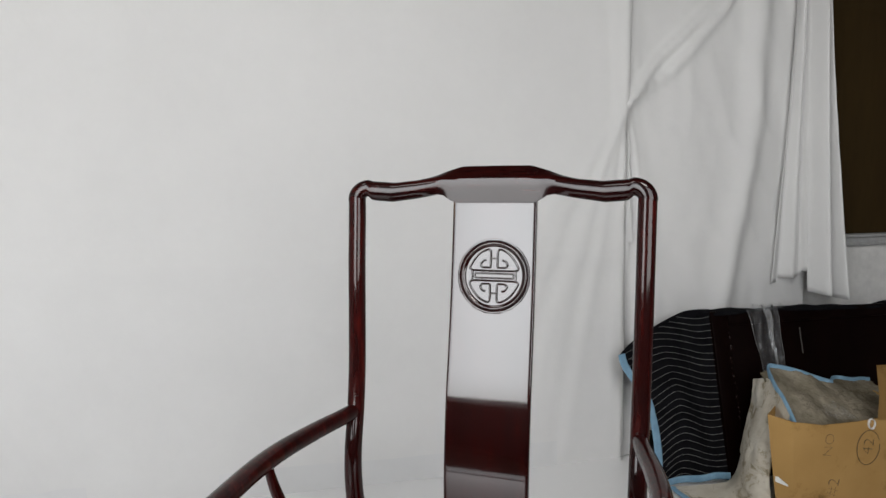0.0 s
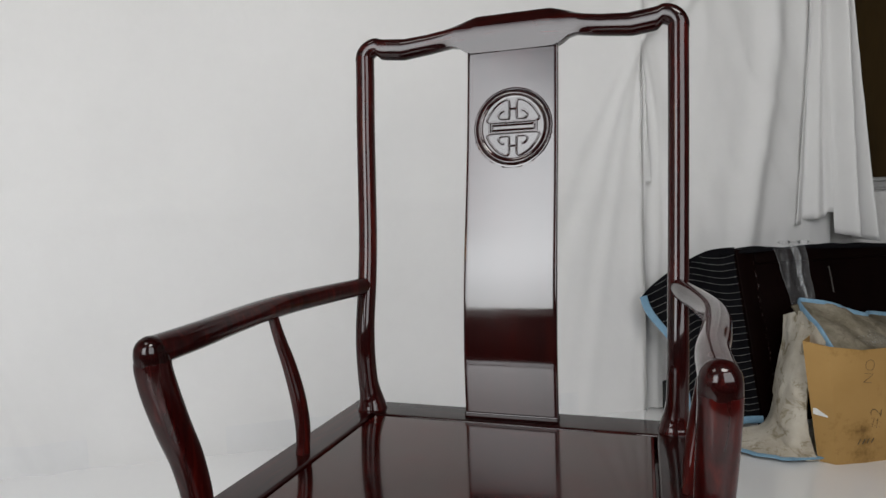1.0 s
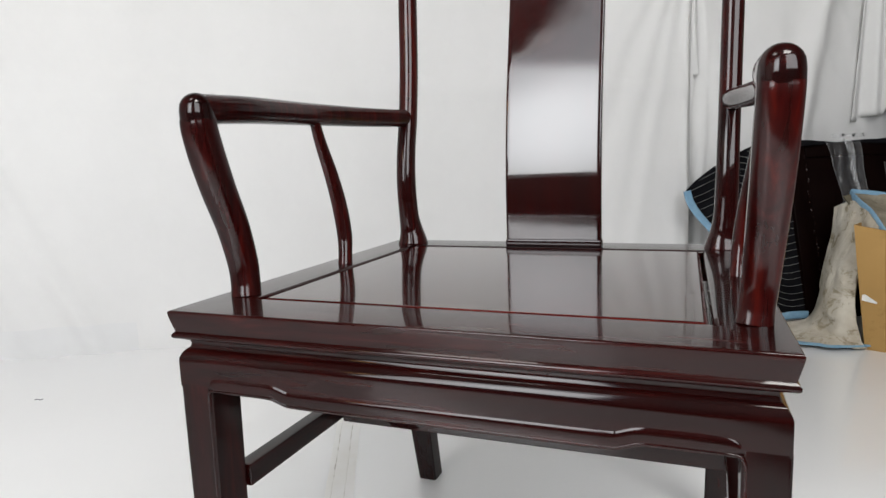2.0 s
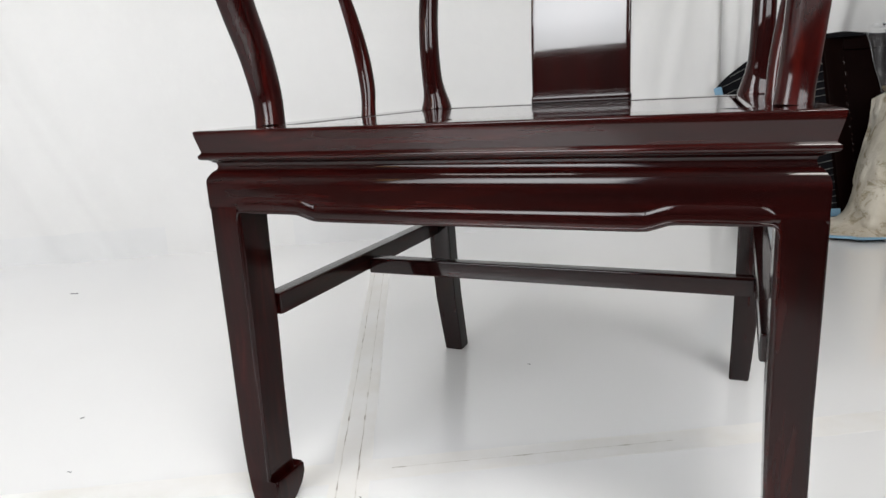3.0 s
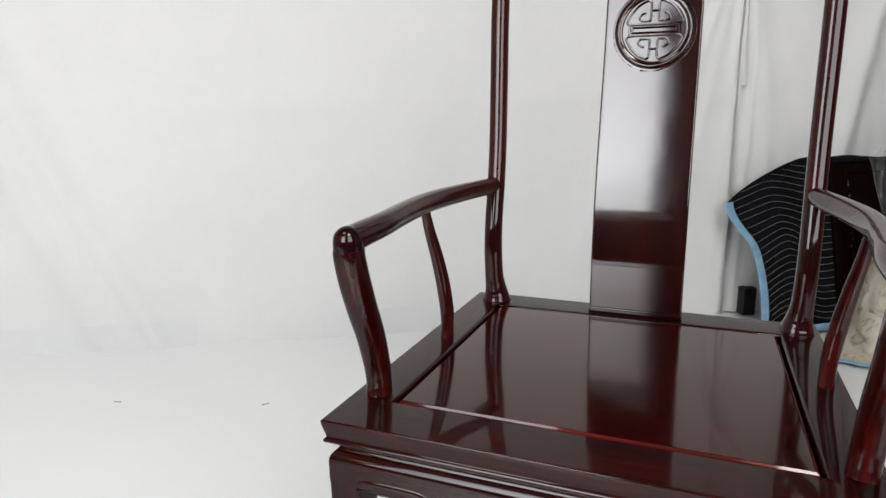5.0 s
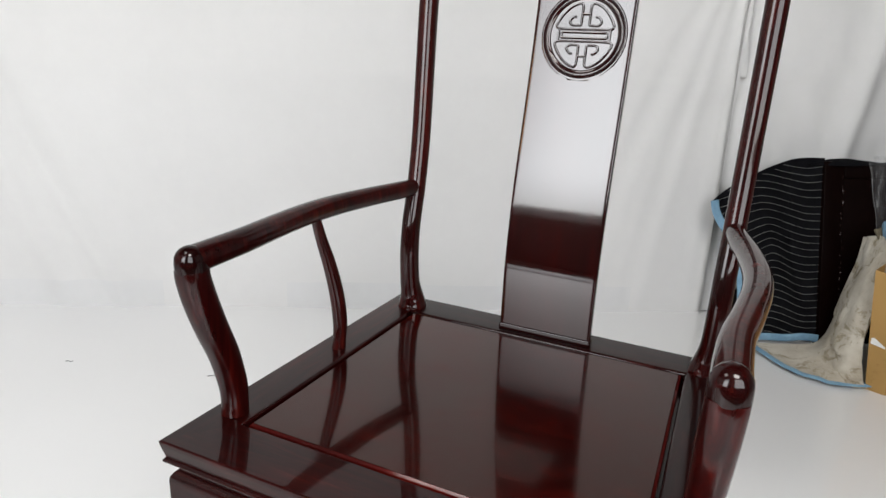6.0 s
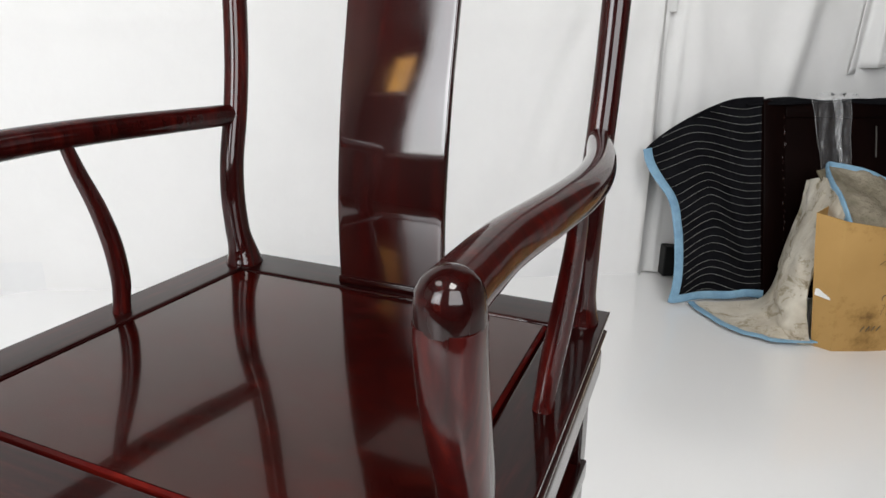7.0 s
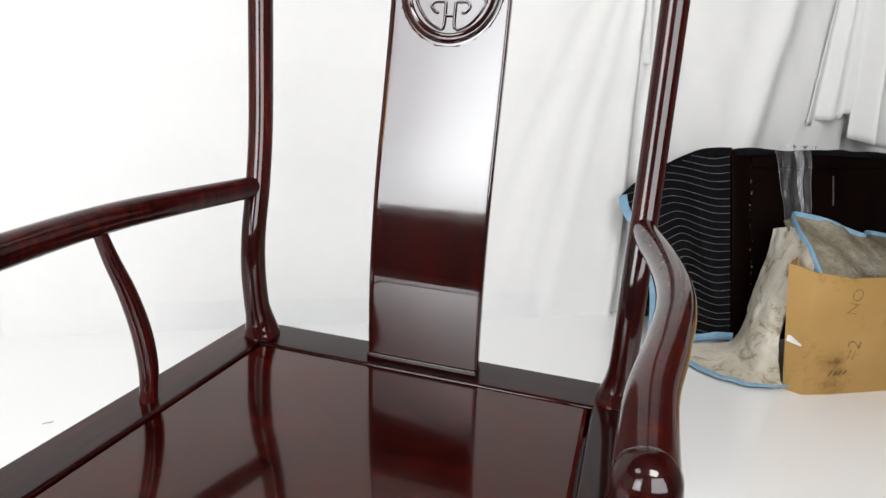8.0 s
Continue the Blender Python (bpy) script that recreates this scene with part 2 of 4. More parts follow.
FILM = film_plastic("clear_stretch_film", 0.025, 0.22)
FILM_FOLD = film_plastic("gathered_stretch_film", 0.12, 0.80)


# ---------------------------------------------------------------- building helpers
def mesh_of(name, bm, material):
    me = bpy.data.meshes.new(name)
    bmesh.ops.recalc_face_normals(bm, faces=bm.faces[:])
    bm.to_mesh(me)
    bm.free()
    me.materials.append(material)
    return me


def smooth(me, angle=38):
    me.polygons.foreach_set("use_smooth", [True] * len(me.polygons))
    me.set_sharp_from_angle(angle=radians(angle))


def part(name, bm, material, parent, label="", angle=38, weighted=False):
    """Links a bmesh as one mesh object under a thing or a part."""
    me = mesh_of(name, bm, material)
    smooth(me, angle)
    ob = new(name, me)
    if weighted:  # large faces stay flat between their rounded edges
        mod = ob.modifiers.new("weighted_normals", "WEIGHTED_NORMAL")
        mod.keep_sharp = True
    if parent is not None:
        ob.parent = parent
        ob.matrix_parent_inverse = parent.matrix_world.inverted()
    return tagged(ob, label)


def thing(name, place, label, category, group="", kind=""):
    ob = new(name)
    ob.empty_display_size = 0.1
    ob.matrix_world = Matrix.Translation(place)
    bpy.context.view_layer.update()
    return tagged(ob, label, category, group, kind)


def structure(name, bm, material, label, category, angle=38):
    return tagged(part(name, bm, material, None, "", angle), label, category, "", "structure")


def add_box(bm, m, size, bevel=0.0, segments=1):
    r = bmesh.ops.create_cube(bm, size=1.0, matrix=m @ Matrix.Diagonal((*size, 1)))
    if bevel:
        edges = list({e for v in r["verts"] for e in v.link_edges})
        bmesh.ops.bevel(bm, geom=edges, offset=bevel, segments=segments, profile=0.5, affect="EDGES")
    return bm


def box(m, size, bevel=0.0, segments=1):
    return add_box(bmesh.new(), m, size, bevel, segments)


def rpose(s, o, z, tilt=0.0, turn=0.0):
    return Matrix.Translation(rw(s, o, z)) @ pose(0, 0, 0, tilt, 0, ROOM_TURN + turn)


def catmull(points, per=8):
    pts = [Vector(p) for p in points]
    pts = [pts[0] * 2 - pts[1]] + pts + [pts[-1] * 2 - pts[-2]]
    out = []
    for i in range(1, len(pts) - 2):
        a, b, c, d = pts[i - 1:i + 3]
        for k in range(per):
            t = k / per
            out.append(0.5 * (2 * b + (c - a) * t + (2 * a - 5 * b + 4 * c - d) * t * t + (3 * b - a - 3 * c + d) * t ** 3))
    out.append(pts[-2])
    return out


def skin(bm, rings, cap=True, closed=True):
    """Faces between rings of points."""
    vs = [[bm.verts.new(p) for p in ring] for ring in rings]
    n = len(vs[0])
    for a, b in zip(vs, vs[1:]):
        for k in range(n if closed else n - 1):
            j = (k + 1) % n
            bm.faces.new((a[k], a[j], b[j], b[k]))
    if cap and closed:
        bm.faces.new(vs[0][::-1])
        bm.faces.new(vs[-1])
    return vs


def super_ring(n, power):
    out = []
    for k in range(n):
        a = 2 * math.pi * (k + 0.5) / n
        c, s = math.cos(a), math.sin(a)
        r = (abs(c) ** power + abs(s) ** power) ** (-1 / power)
        out.append((r * c, r * s))
    return out


def limb(points, radii, side, power=2.4, per=8, n=20, round_start=False, round_end=False):
    """A turned or carved bar along a smooth path: half-widths (across side, across the rest) at each given point."""
    path = catmull(points, per)
    rad = catmull([(a, b, 0) for a, b in radii], per)
    rings, shape, side = [], super_ring(n, power), Vector(side)
    last = len(path) - 1
    for i, p in enumerate(path):
        t = (path[min(i + 1, last)] - path[max(i - 1, 0)]).normalized()
        x = (side - t * side.dot(t)).normalized()
        y = t.cross(x)
        rings.append((p, x, y, t, rad[i][0], rad[i][1]))
    out = [[p + x * (a * u) + y * (b * v) for u, v in shape] for p, x, y, t, a, b in rings]

    def dome(ring, sign):
        p, x, y, t, a, b = ring
        return [[p + t * (sign * min(a, b) * math.sin(f)) + x * (a * math.cos(f) * u) + y * (b * math.cos(f) * v) for u, v in shape]
                for f in (radians(d) for d in (18, 36, 52, 66, 78, 86))]

    if round_start:
        out = dome(rings[0], -1)[::-1] + out
    if round_end:
        out = out + dome(rings[-1], 1)
    bm = bmesh.new()
    skin(bm, out)
    return bm


def sheet(fn, nu, nv, thick=0.0):
    """A cloth-like sheet from fn(u, v) over the unit square; thick gives it a back."""
    bm = bmesh.new()
    g = [[bm.verts.new(fn(i / nu, j / nv)) for j in range(nv + 1)] for i in range(nu + 1)]
    for i in range(nu):
        for j in range(nv):
            bm.faces.new((g[i][j], g[i + 1][j], g[i + 1][j + 1], g[i][j + 1]))
    if thick:
        bmesh.ops.recalc_face_normals(bm, faces=bm.faces[:])
        bmesh.ops.solidify(bm, geom=bm.faces[:], thickness=thick)
    return bm


def lerp(table, x):
    """A smooth value from a table of (x, value)."""
    return float(np.interp(x, [a for a, _ in table], [b for _, b in table]))


def smoothstep(a, b, x):
    t = min(max((x - a) / (b - a), 0.0), 1.0)
    return t * t * (3 - 2 * t)


# ---------------------------------------------------------------- the room
DARK_FLOOR = simple("dark_brown_floor", (0.03, 0.020, 0.014), (0.055, 0.038, 0.028), 6, 0.7, spec=0.2)
SHEET_O = -2.55  # where the white sheets end
structure("floor_bare", box(rpose((S0 + S1) / 2, (BACK_O + SHEET_O) / 2 - 0.1, -0.054), (S1 - S0 + 0.4, SHEET_O - BACK_O + 0.2, 0.10)), DARK_FLOOR, "bare dark brown floor", "floor")
structure("floor", box(rpose((S0 + S1) / 2, (SHEET_O + WALL_O) / 2 + 0.05, -0.05), (S1 - S0 + 0.4, WALL_O - SHEET_O + 0.1, 0.10)), FLOOR, "floor covered with glossy white paper sheets", "floor")
DIM_WALL = simple("dark_painted_wall", (0.016, 0.011, 0.009), (0.028, 0.019, 0.015), 3, 0.7, spec=0.2)
SIDE_WALL = simple("grey_bounce_wall", (0.30, 0.295, 0.285), (0.36, 0.355, 0.345), 3, 0.7, spec=0.2)
CEILING = simple("grey_ceiling_paint", (0.055, 0.05, 0.045), (0.07, 0.065, 0.06), 3, 0.8, spec=0.2)
structure("ceiling", box(rpose((S0 + S1) / 2, (BACK_O + WALL_O) / 2, CEIL + 0.06), (S1 - S0 + 0.4, WALL_O - BACK_O + 0.4, 0.12)), CEILING, "plain dark ceiling", "ceiling")
mid_s, len_s = (S0 + S1) / 2, S1 - S0
structure("wall_north_lower", box(rpose(mid_s, WALL_O + 0.06, 0.37), (len_s, 0.12, 0.74)), WALL_PAINT, "white painted lower wall below the rail", "wall")
structure("wall_north", box(rpose(mid_s, WALL_O + 0.063, (0.79 + CEIL) / 2), (len_s, 0.12, CEIL - 0.79)), BROWN_BOARD, "dark brown board wall above the rail", "wall")
rail = bmesh.new()
prof = [(0.06, 0.74), (-0.012, 0.74), (-0.018, 0.748), (-0.010, 0.757), (-0.010, 0.772), (-0.022, 0.779), (-0.022, 0.788), (-0.016, 0.7905), (0.06, 0.7905)]
skin(rail, [[rw(s, WALL_O + d, z) for d, z in prof] for s in (S0, S1)])
structure("trim", rail, RAIL_PAINT, "grey moulded chair rail along the wall", "moulding")
depth_o = WALL_O - BACK_O
# unseen side walls, their grey chosen to bounce fill light under the chair
structure("wall_west", box(rpose(S0 - 0.06, (BACK_O + WALL_O) / 2, CEIL / 2), (0.12, depth_o + 0.24, CEIL)), SIDE_WALL, "plain grey side wall out of view", "wall")
structure("wall_east", box(rpose(S1 + 0.06, (BACK_O + WALL_O) / 2, CEIL / 2), (0.12, depth_o + 0.24, CEIL)), SIDE_WALL, "plain grey side wall out of view", "wall")

# the wall behind the camera, with its window openings, the third added as fill
bw = bmesh.new()
cuts = [S0]
for s0, w, z0, z1 in sorted(WINDOWS):
    cuts += [s0, s0 + w]
    add_box(bw, rpose(s0 + w / 2, BACK_O - 0.06, z0 / 2), (w, 0.12, z0))
    add_box(bw, rpose(s0 + w / 2, BACK_O - 0.06, (z1 + CEIL) / 2), (w, 0.12, CEIL - z1))
cuts.append(S1)
for a, b in zip(cuts[::2], cuts[1::2]):
    add_box(bw, rpose((a + b) / 2, BACK_O - 0.06, CEIL / 2), (b - a, 0.12, CEIL))
structure("wall_south", bw, DIM_WALL, "dark painted wall with windows", "wall")
for k, (s0, w, z0, z1) in enumerate(WINDOWS):
    win = thing(f"window_{k + 1}", rw(s0 + w / 2, BACK_O - 0.06, z0), "small amber glass window" if k == 1 else "bright window out of view in a white painted frame", "window", "", "structure")
    for a, (ds, dz, sw, sh) in enumerate([(-w / 2 + 0.02, (z1 - z0) / 2, 0.04, z1 - z0), (w / 2 - 0.02, (z1 - z0) / 2, 0.04, z1 - z0), (0, 0.02, w - 0.08, 0.04), (0, z1 - z0 - 0.02, w - 0.08, 0.04)]):
        part("window_frame", box(rpose(s0 + w / 2 + ds, BACK_O - 0.07, z0 + dz), (sw, 0.05, sh), 0.004), WALL_PAINT, win)
    part("window_sill", box(rpose(s0 + w / 2, BACK_O + 0.03, z0 - 0.015), (w + 0.08, 0.07, 0.03), 0.005), WALL_PAINT, win)
for s, o, size, watts in PANELS:
    fitting = thing("ceiling_light", rw(s, o, CEIL), "square white light panel under the ceiling", "ceiling light", "ceiling lights")
    part("housing", box(rpose(s, o, CEIL - 0.03), (size + 0.1, size + 0.1, 0.06), 0.008), WALL_PAINT, fitting)

# ---------------------------------------------------------------- white cloths
TUCK_Z = 1.307


def ridge(d, w):
    return math.exp(-(d / w) ** 2)


# folds of the large cloth: points of the crest line as (z, s), width, height
LEFT_FOLDS = [([(0.0, 0.42), (0.6, 0.15), (1.4, -0.16), (2.6, -0.5)], 0.05, 0.024), ([(0.0, 0.26), (0.9, -0.10), (1.8, -0.4), (2.6, -0.7)], 0.06, 0.024),
              ([(0.0, 0.62), (0.5, 0.38), (1.2, 0.16), (2.6, -0.1)], 0.09, 0.010),
              ([(0.0, 1.95), (0.5, 2.07), (0.9, 2.20), (1.25, 2.325), (1.4, 2.33), (2.6, 2.28)], 0.030, 0.009), ([(0.0, 2.12), (0.5, 2.20), (0.9, 2.27), (1.28, 2.345), (2.6, 2.345)], 0.022, 0.009), ([(0.0, 2.03), (0.6, 2.14), (1.0, 2.25), (1.27, 2.335), (2.6, 2.33)], 0.022, 0.006), ([(0.0, 1.83), (0.5, 1.97), (0.9, 2.12), (1.26, 2.31), (1.6, 2.30), (2.6, 2.2)], 0.024, 0.006),
              ([(0.0, 1.72), (0.5, 1.90), (0.9, 2.06), (1.25, 2.29), (1.5, 2.28), (2.6, 2.05)], 0.07, 0.008), ([(0.0, 2.30), (0.6, 2.32), (1.28, 2.35), (2.6, 2.36)], 0.016, 0.006)]


def cloth_o(s, z):
    o = -0.010 - 0.012 * ridge(z - 0.775, 0.045)
    for line, w, a in LEFT_FOLDS:
        o -= a * ridge(s - lerp(line, z), w * (0.6 + 0.9 * abs(z - TUCK_Z) if w < 0.04 else 1.0)) * (0.6 if w < 0.04 and z < 1.0 else 1.0)
    o += 0.010 * noise.noise(Vector((s * 1.3, z * 0.7, 3.0))) + 0.004 * noise.noise(Vector((s * 5, z * 2.2, 7.0)))
    return min(o, 0.03)


def left_cloth(u, v):
    s, z = -2.3 + 4.66 * u, 2.66 * v
    return rw(s + 0.010 * noise.noise(Vector((z * 3, 1.0, 5.0))) * smoothstep(0.8, 1.0, u), cloth_o(s, z), z)


structure("backdrop_cloth", sheet(left_cloth, 520, 130), CLOTH, "white cotton cloth hung as a backdrop over the wall", "cloth", 180)

RIGHT_FOLDS = [([(1.28, 2.34), (1.45, 2.48), (1.75, 2.80), (2.6, 3.4)], 0.020, 0.030), ([(1.28, 2.33), (1.40, 2.52), (1.62, 2.72), (2.6, 3.3)], 0.022, 0.024),
               ([(0.0, 2.60), (0.7, 2.74), (1.2, 2.84), (2.6, 2.92)], 0.045, 0.034), ([(0.0, 2.45), (0.6, 2.47), (1.28, 2.38), (2.6, 2.40)], 0.03, 0.010),
               ([(0.0, 2.40), (0.9, 2.41), (1.15, 2.385), (1.28, 2.36), (1.7, 2.37), (2.6, 2.39)], 0.012, 0.008)]


def right_cloth(u, v):
    s, z = 2.34 + 0.78 * u, 0.004 + 2.66 * v
    o = 0.008 - 0.05 * math.sin(math.pi * u) * smoothstep(2.2, 0.6, z)
    for line, w, a in RIGHT_FOLDS:
        o -= a * ridge(s - lerp(line, z), w)
    o += 0.014 * noise.noise(Vector((s * 2.4, z * 1.1, 13.0))) + 0.010 * abs(noise.noise(Vector((s * 7 + z * 3, z * 2.5 - s * 2, 17.0)))) + 0.004 * noise.noise(Vector((s * 16, z * 9, 19.0)))
    return rw(s, min(o, 0.07), z)


def seam(u, v):
    z = 0.80 + 1.82 * v
    w = 0.016 + 0.030 * smoothstep(0.0, 0.55, abs(z - TUCK_Z))
    wander = 0.010 * noise.noise(Vector((z * 4.0, 2.0, 9.0))) + 0.004 * noise.noise(Vector((z * 17, 6.0, 9.0)))
    ruffle = math.sin(u * 11 + 3.0 * noise.noise(Vector((z * 5.0, 4.0, 1.0)))) * (0.45 + 0.9 * abs(noise.noise(Vector((z * 9.0, u * 1.5, 8.0)))))
    edge = 0.004 * noise.noise(Vector((z * 60, u * 3, 2.0)))
    return rw(lerp([(0.0, 2.372), (0.9, 2.360), (TUCK_Z, 2.350), (2.6, 2.362)], z) + wander + (u - 0.5) * w + edge, -0.012 - smoothstep(0.8, 1.0, z) * (0.0045 * ruffle + 0.005 * math.sin(u * math.pi)), z)


structure("cloth_seam", sheet(seam, 22, 190, 0.001), CLOTH, "crumpled raw seam where the two white cloths meet", "cloth", 180)
structure("curtain_cloth", sheet(right_cloth, 110, 120), CLOTH, "white cotton cloth hanging in loose folds", "cloth", 180)


def hem_cloth(u, v):
    """A narrow strip with a straight hem, a fold, and a wider tail that reaches lower."""
    s = 0.055 + lerp([(0, 2.878), (0.46, 3.02), (0.5, 3.03), (1, 3.195)], u) + (0.11 * (1 - u) - 0.235 * u) * v * (1.35 - 0.35 * v)
    low = lerp([(0.0, 0.630), (0.12, 0.630), (0.13, 0.646), (0.45, 0.652), (0.46, 0.670), (0.50, 0.670), (0.51, 0.594), (0.72, 0.574), (1, 0.558)], u)
    z = low + (2.62 - low) * v
    wave = 0.036 * math.cos(u * 2 * math.pi * 3.0 + 0.5)
    o = -0.03 - wave * (1 - 0.7 * smoothstep(0.42, 0.36, u)) - 0.012 * math.sin(u * 29 + z * 0.8) * (0.3 + 0.7 * u) - 0.035 * smoothstep(0.42, 0.5, u) + 0.02 * smoothstep(0.9, 1, u)
    o += 0.010 * noise.noise(Vector((s * 6, z * 1.2, 23.0))) + 0.003 * noise.noise(Vector((s * 30, z * 9, 5.0)))
    return rw(s, o, z)


tagged(part("hanging_cloth", sheet(hem_cloth, 150, 90, 0.002), CLOTH, None, "", 180), "white cloth gathered in upright folds with a loose hem", "cloth")

# thin sheets, slightly greyer than the cloth, along its foot
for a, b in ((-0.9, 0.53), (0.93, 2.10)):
    structure("foot_band", sheet(lambda u, v: rw(a + (b - a) * u, cloth_o(a + (b - a) * u, 0.09 * v) - 0.0045 * (1 - 0.6 * v) * smoothstep(0, 0.04, min(u, 1 - u)), 0.088 * v + 0.004 * v * math.sin(u * 9)), 240, 8), STRIP, "pale grey band along the foot of the cloth", "strip")

# ---------------------------------------------------------------- floor seams and lint


def strip_between(a, b, w, h, material, name, label):
    a, b = Vector((*a, 0)), Vector((*b, 0))
    d = (b - a).normalized()
    side = Vector((-d.y, d.x, 0))
    n = 60

    def f(u, v):
        jag = 0.0016 * noise.noise(Vector((u * 40, v * 3, w * 90)))
        return a + (b - a) * u + side * ((v - 0.5) * w + jag) + Vector((0, 0, h))

    return tagged(part(name, sheet(f, n, 1, 0.0001), material, None, "", 20), label, "tape", "floor tape")


strip_between((-0.735, 0.90), (-0.10, -0.37), 0.050, 0.0005, TAPE, "floor_tape", "clear yellowed tape over a seam in the white floor")
strip_between((-0.60, -0.375), (0.62, 0.29), 0.048, 0.00025, TAPE, "floor_tape", "clear yellowed tape over a seam in the white floor")
for off in (-0.016, 0.010):
    strip_between((-0.735 + off, 0.90), (-0.175 + off, -0.22), 0.0014, 0.0007, TAPE_EDGE, "tape_edge", "thin dirty line along the floor tape")
strip_between((-0.16, -0.135), (0.16, 0.04), 0.0012, 0.0005, TAPE_EDGE, "tape_edge", "thin dirty line along the floor tape")


def lint(x, y, turn, size):
    size *= 0.8 if size > 0.01 else 0.5
    bm = limb([(-size, 0, 0), (-size * 0.3, size * 0.25, 0.0), (size * 0.4, -size * 0.1, 0.0), (size, size * 0.3, 0.0)], [(0.0008 if size > 0.008 else 0.0005,) * 2] * 4, (0, 0, 1), per=3, n=6)
    ob = part("lint", bm, DEBRIS, None)
    ob.matrix_world = pose(x, y, 0.0008, 0, 0, turn)
    tagged(ob, "small dark thread lying on the white floor", "lint", "lint on the floor")


for x, y, turn, size in [(-1.341, 0.338, 20, 0.012), (-0.682, -0.163, 60, 0.006), (-0.56, -0.28, 10, 0.006), (-0.165, -0.205, -30, 0.005), (-0.088, 0.225, -20, 0.006), (-0.061, -0.289, 40, 0.004), (-0.174, -0.33, 80, 0.005), (-0.142, -0.324, 70, 0.004), (-0.954, 0.468, 50, 0.013), (-0.731, 0.891, 30, 0.006)]:
    lint(x, y, turn, size)

# ---------------------------------------------------------------- the armchair
ST_X, CROSS_Y = 0.2555, 0.004
armchair = thing("armchair", (0, 0, 0), "dark lacquered rosewood armchair with a carved splat, on the white floor", "chair")
CORNERS = [Vector((-0.2935, -0.258)), Vector((0.290, -0.258)), Vector((0.271, 0.285)), Vector((-0.287, 0.285))]
RAIL_W = [0.073, 0.058, 0.064, 0.058]


def edge_line(i, d):
    a, b = CORNERS[i], CORNERS[(i + 1) % 4]
    t = (b - a).normalized()
    return a + Vector((-t.y, t.x)) * d, t


def mitre(i, da, db):
    """Where side i - 1, moved in by da, meets side i, moved in by db."""
    (p, t), (q, r) = edge_line((i - 1) % 4, da), edge_line(i, db)
    k = ((q.x - p.x) * r.y - (q.y - p.y) * r.x) / (t.x * r.y - t.y * r.x)
    return p + t * k


def mitred(i, profile):
    """One side of a frame round the seat; profile is (d inwards or None for the rail's width, z)."""
    bm = bmesh.new()
    rings = []
    for c, (a, b) in ((i, ((i - 1) % 4, i)), ((i + 1) % 4, (i, (i + 1) % 4))):
        ring = []
        for d, z in profile:
            da, db = (RAIL_W[a] + d[0], RAIL_W[b] + d[0]) if isinstance(d, tuple) else (d, d)
            p = mitre(c, da, db)
            ring.append(Vector((p.x, p.y, z)))
        rings.append(ring)
    steps = 14
    skin(bm, [[a.lerp(b, k / steps) for a, b in zip(*rings)] for k in range(steps + 1)])
    return bm


FRAME = [(0.0022, 0.4310), (0.0006, 0.4303), (0.0, 0.4288), (0.0010, 0.4230), (0.0038, 0.4110), (0.0044, 0.4082), (0.0030, 0.4070), (0.0014, 0.4052), (0.0014, 0.4030),
         (0.0030, 0.4012), (0.0060, 0.4004), (0.0300, 0.4004), ((0.0,), 0.4004), ((0.0,), 0.4268), ((-0.0012,), 0.4292), ((-0.0040,), 0.4310)]
WAIST = [(0.0085, 0.4008), (0.0088, 0.3998), (0.0108, 0.3990), (0.0112, 0.3980), (0.0138, 0.3970), (0.0148, 0.3940), (0.0142, 0.3910), (0.0125, 0.3885), (0.0400, 0.3885), (0.0400, 0.4008)]
APRON = [(0.0125, 0.3892), (0.0118, 0.3890), (0.0092, 0.3866), (0.0068, 0.3832), (0.0054, 0.3800), (0.0050, 0.3765), (0.0050, 0.3750), (0.0050, 0.3515), (0.0050, 0.3500), (0.0062, 0.3472), (0.0240, 0.3472), (0.0240, 0.3892)]
for i, nm in enumerate(("front_rail", "side_rail", "back_rail", "side_rail")):
    wood = WOOD_X if i % 2 == 0 else WOOD_Y
    part(nm, mitred(i, FRAME), wood, armchair, angle=50, weighted=True)
    part("waist_moulding", mitred(i, WAIST), wood, armchair, angle=50, weighted=True)
    part("apron", mitred(i, APRON), wood, armchair, angle=50, weighted=True)
# the panel set into the seat frame, with a shallow groove round it
inner = [mitre(i, RAIL_W[(i - 1) % 4] + 0.0036, RAIL_W[i] + 0.0036) for i in range(4)]
cen = sum(inner, Vector((0, 0))) / 4
pan = bmesh.new()
skin(pan, [[Vector((*(cen + (p - cen) * k), z)) for p in inner] for k, z in ((0.983, 0.409), (0.983, 0.4285), (0.981, 0.4302))])
seat_panel = part("seat_panel", pan, WOOD_SEAT, armchair, "glossy dark red seat panel with fine grain", angle=20, weighted=True)
edge = bmesh.new()
skin(edge, [[Vector((*(cen + (p - cen) * k), z)) for p in inner] for k, z in ((0.984, 0.4092), (1.0, 0.4092), (1.0, 0.4262), (0.9965, 0.4278), (0.984, 0.4299))], cap=False)
part("panel_edge", edge, WOOD_EDGE, seat_panel, "bevelled edge rubbed to a brighter red", angle=25)
floor_groove = bmesh.new()
skin(floor_groove, [[Vector((*(cen + (p - cen) * k), z)) for p in inner] for k, z in ((1.02, 0.404), (1.02, 0.4085))])
part("panel_support", floor_groove, WOOD_X, armchair)

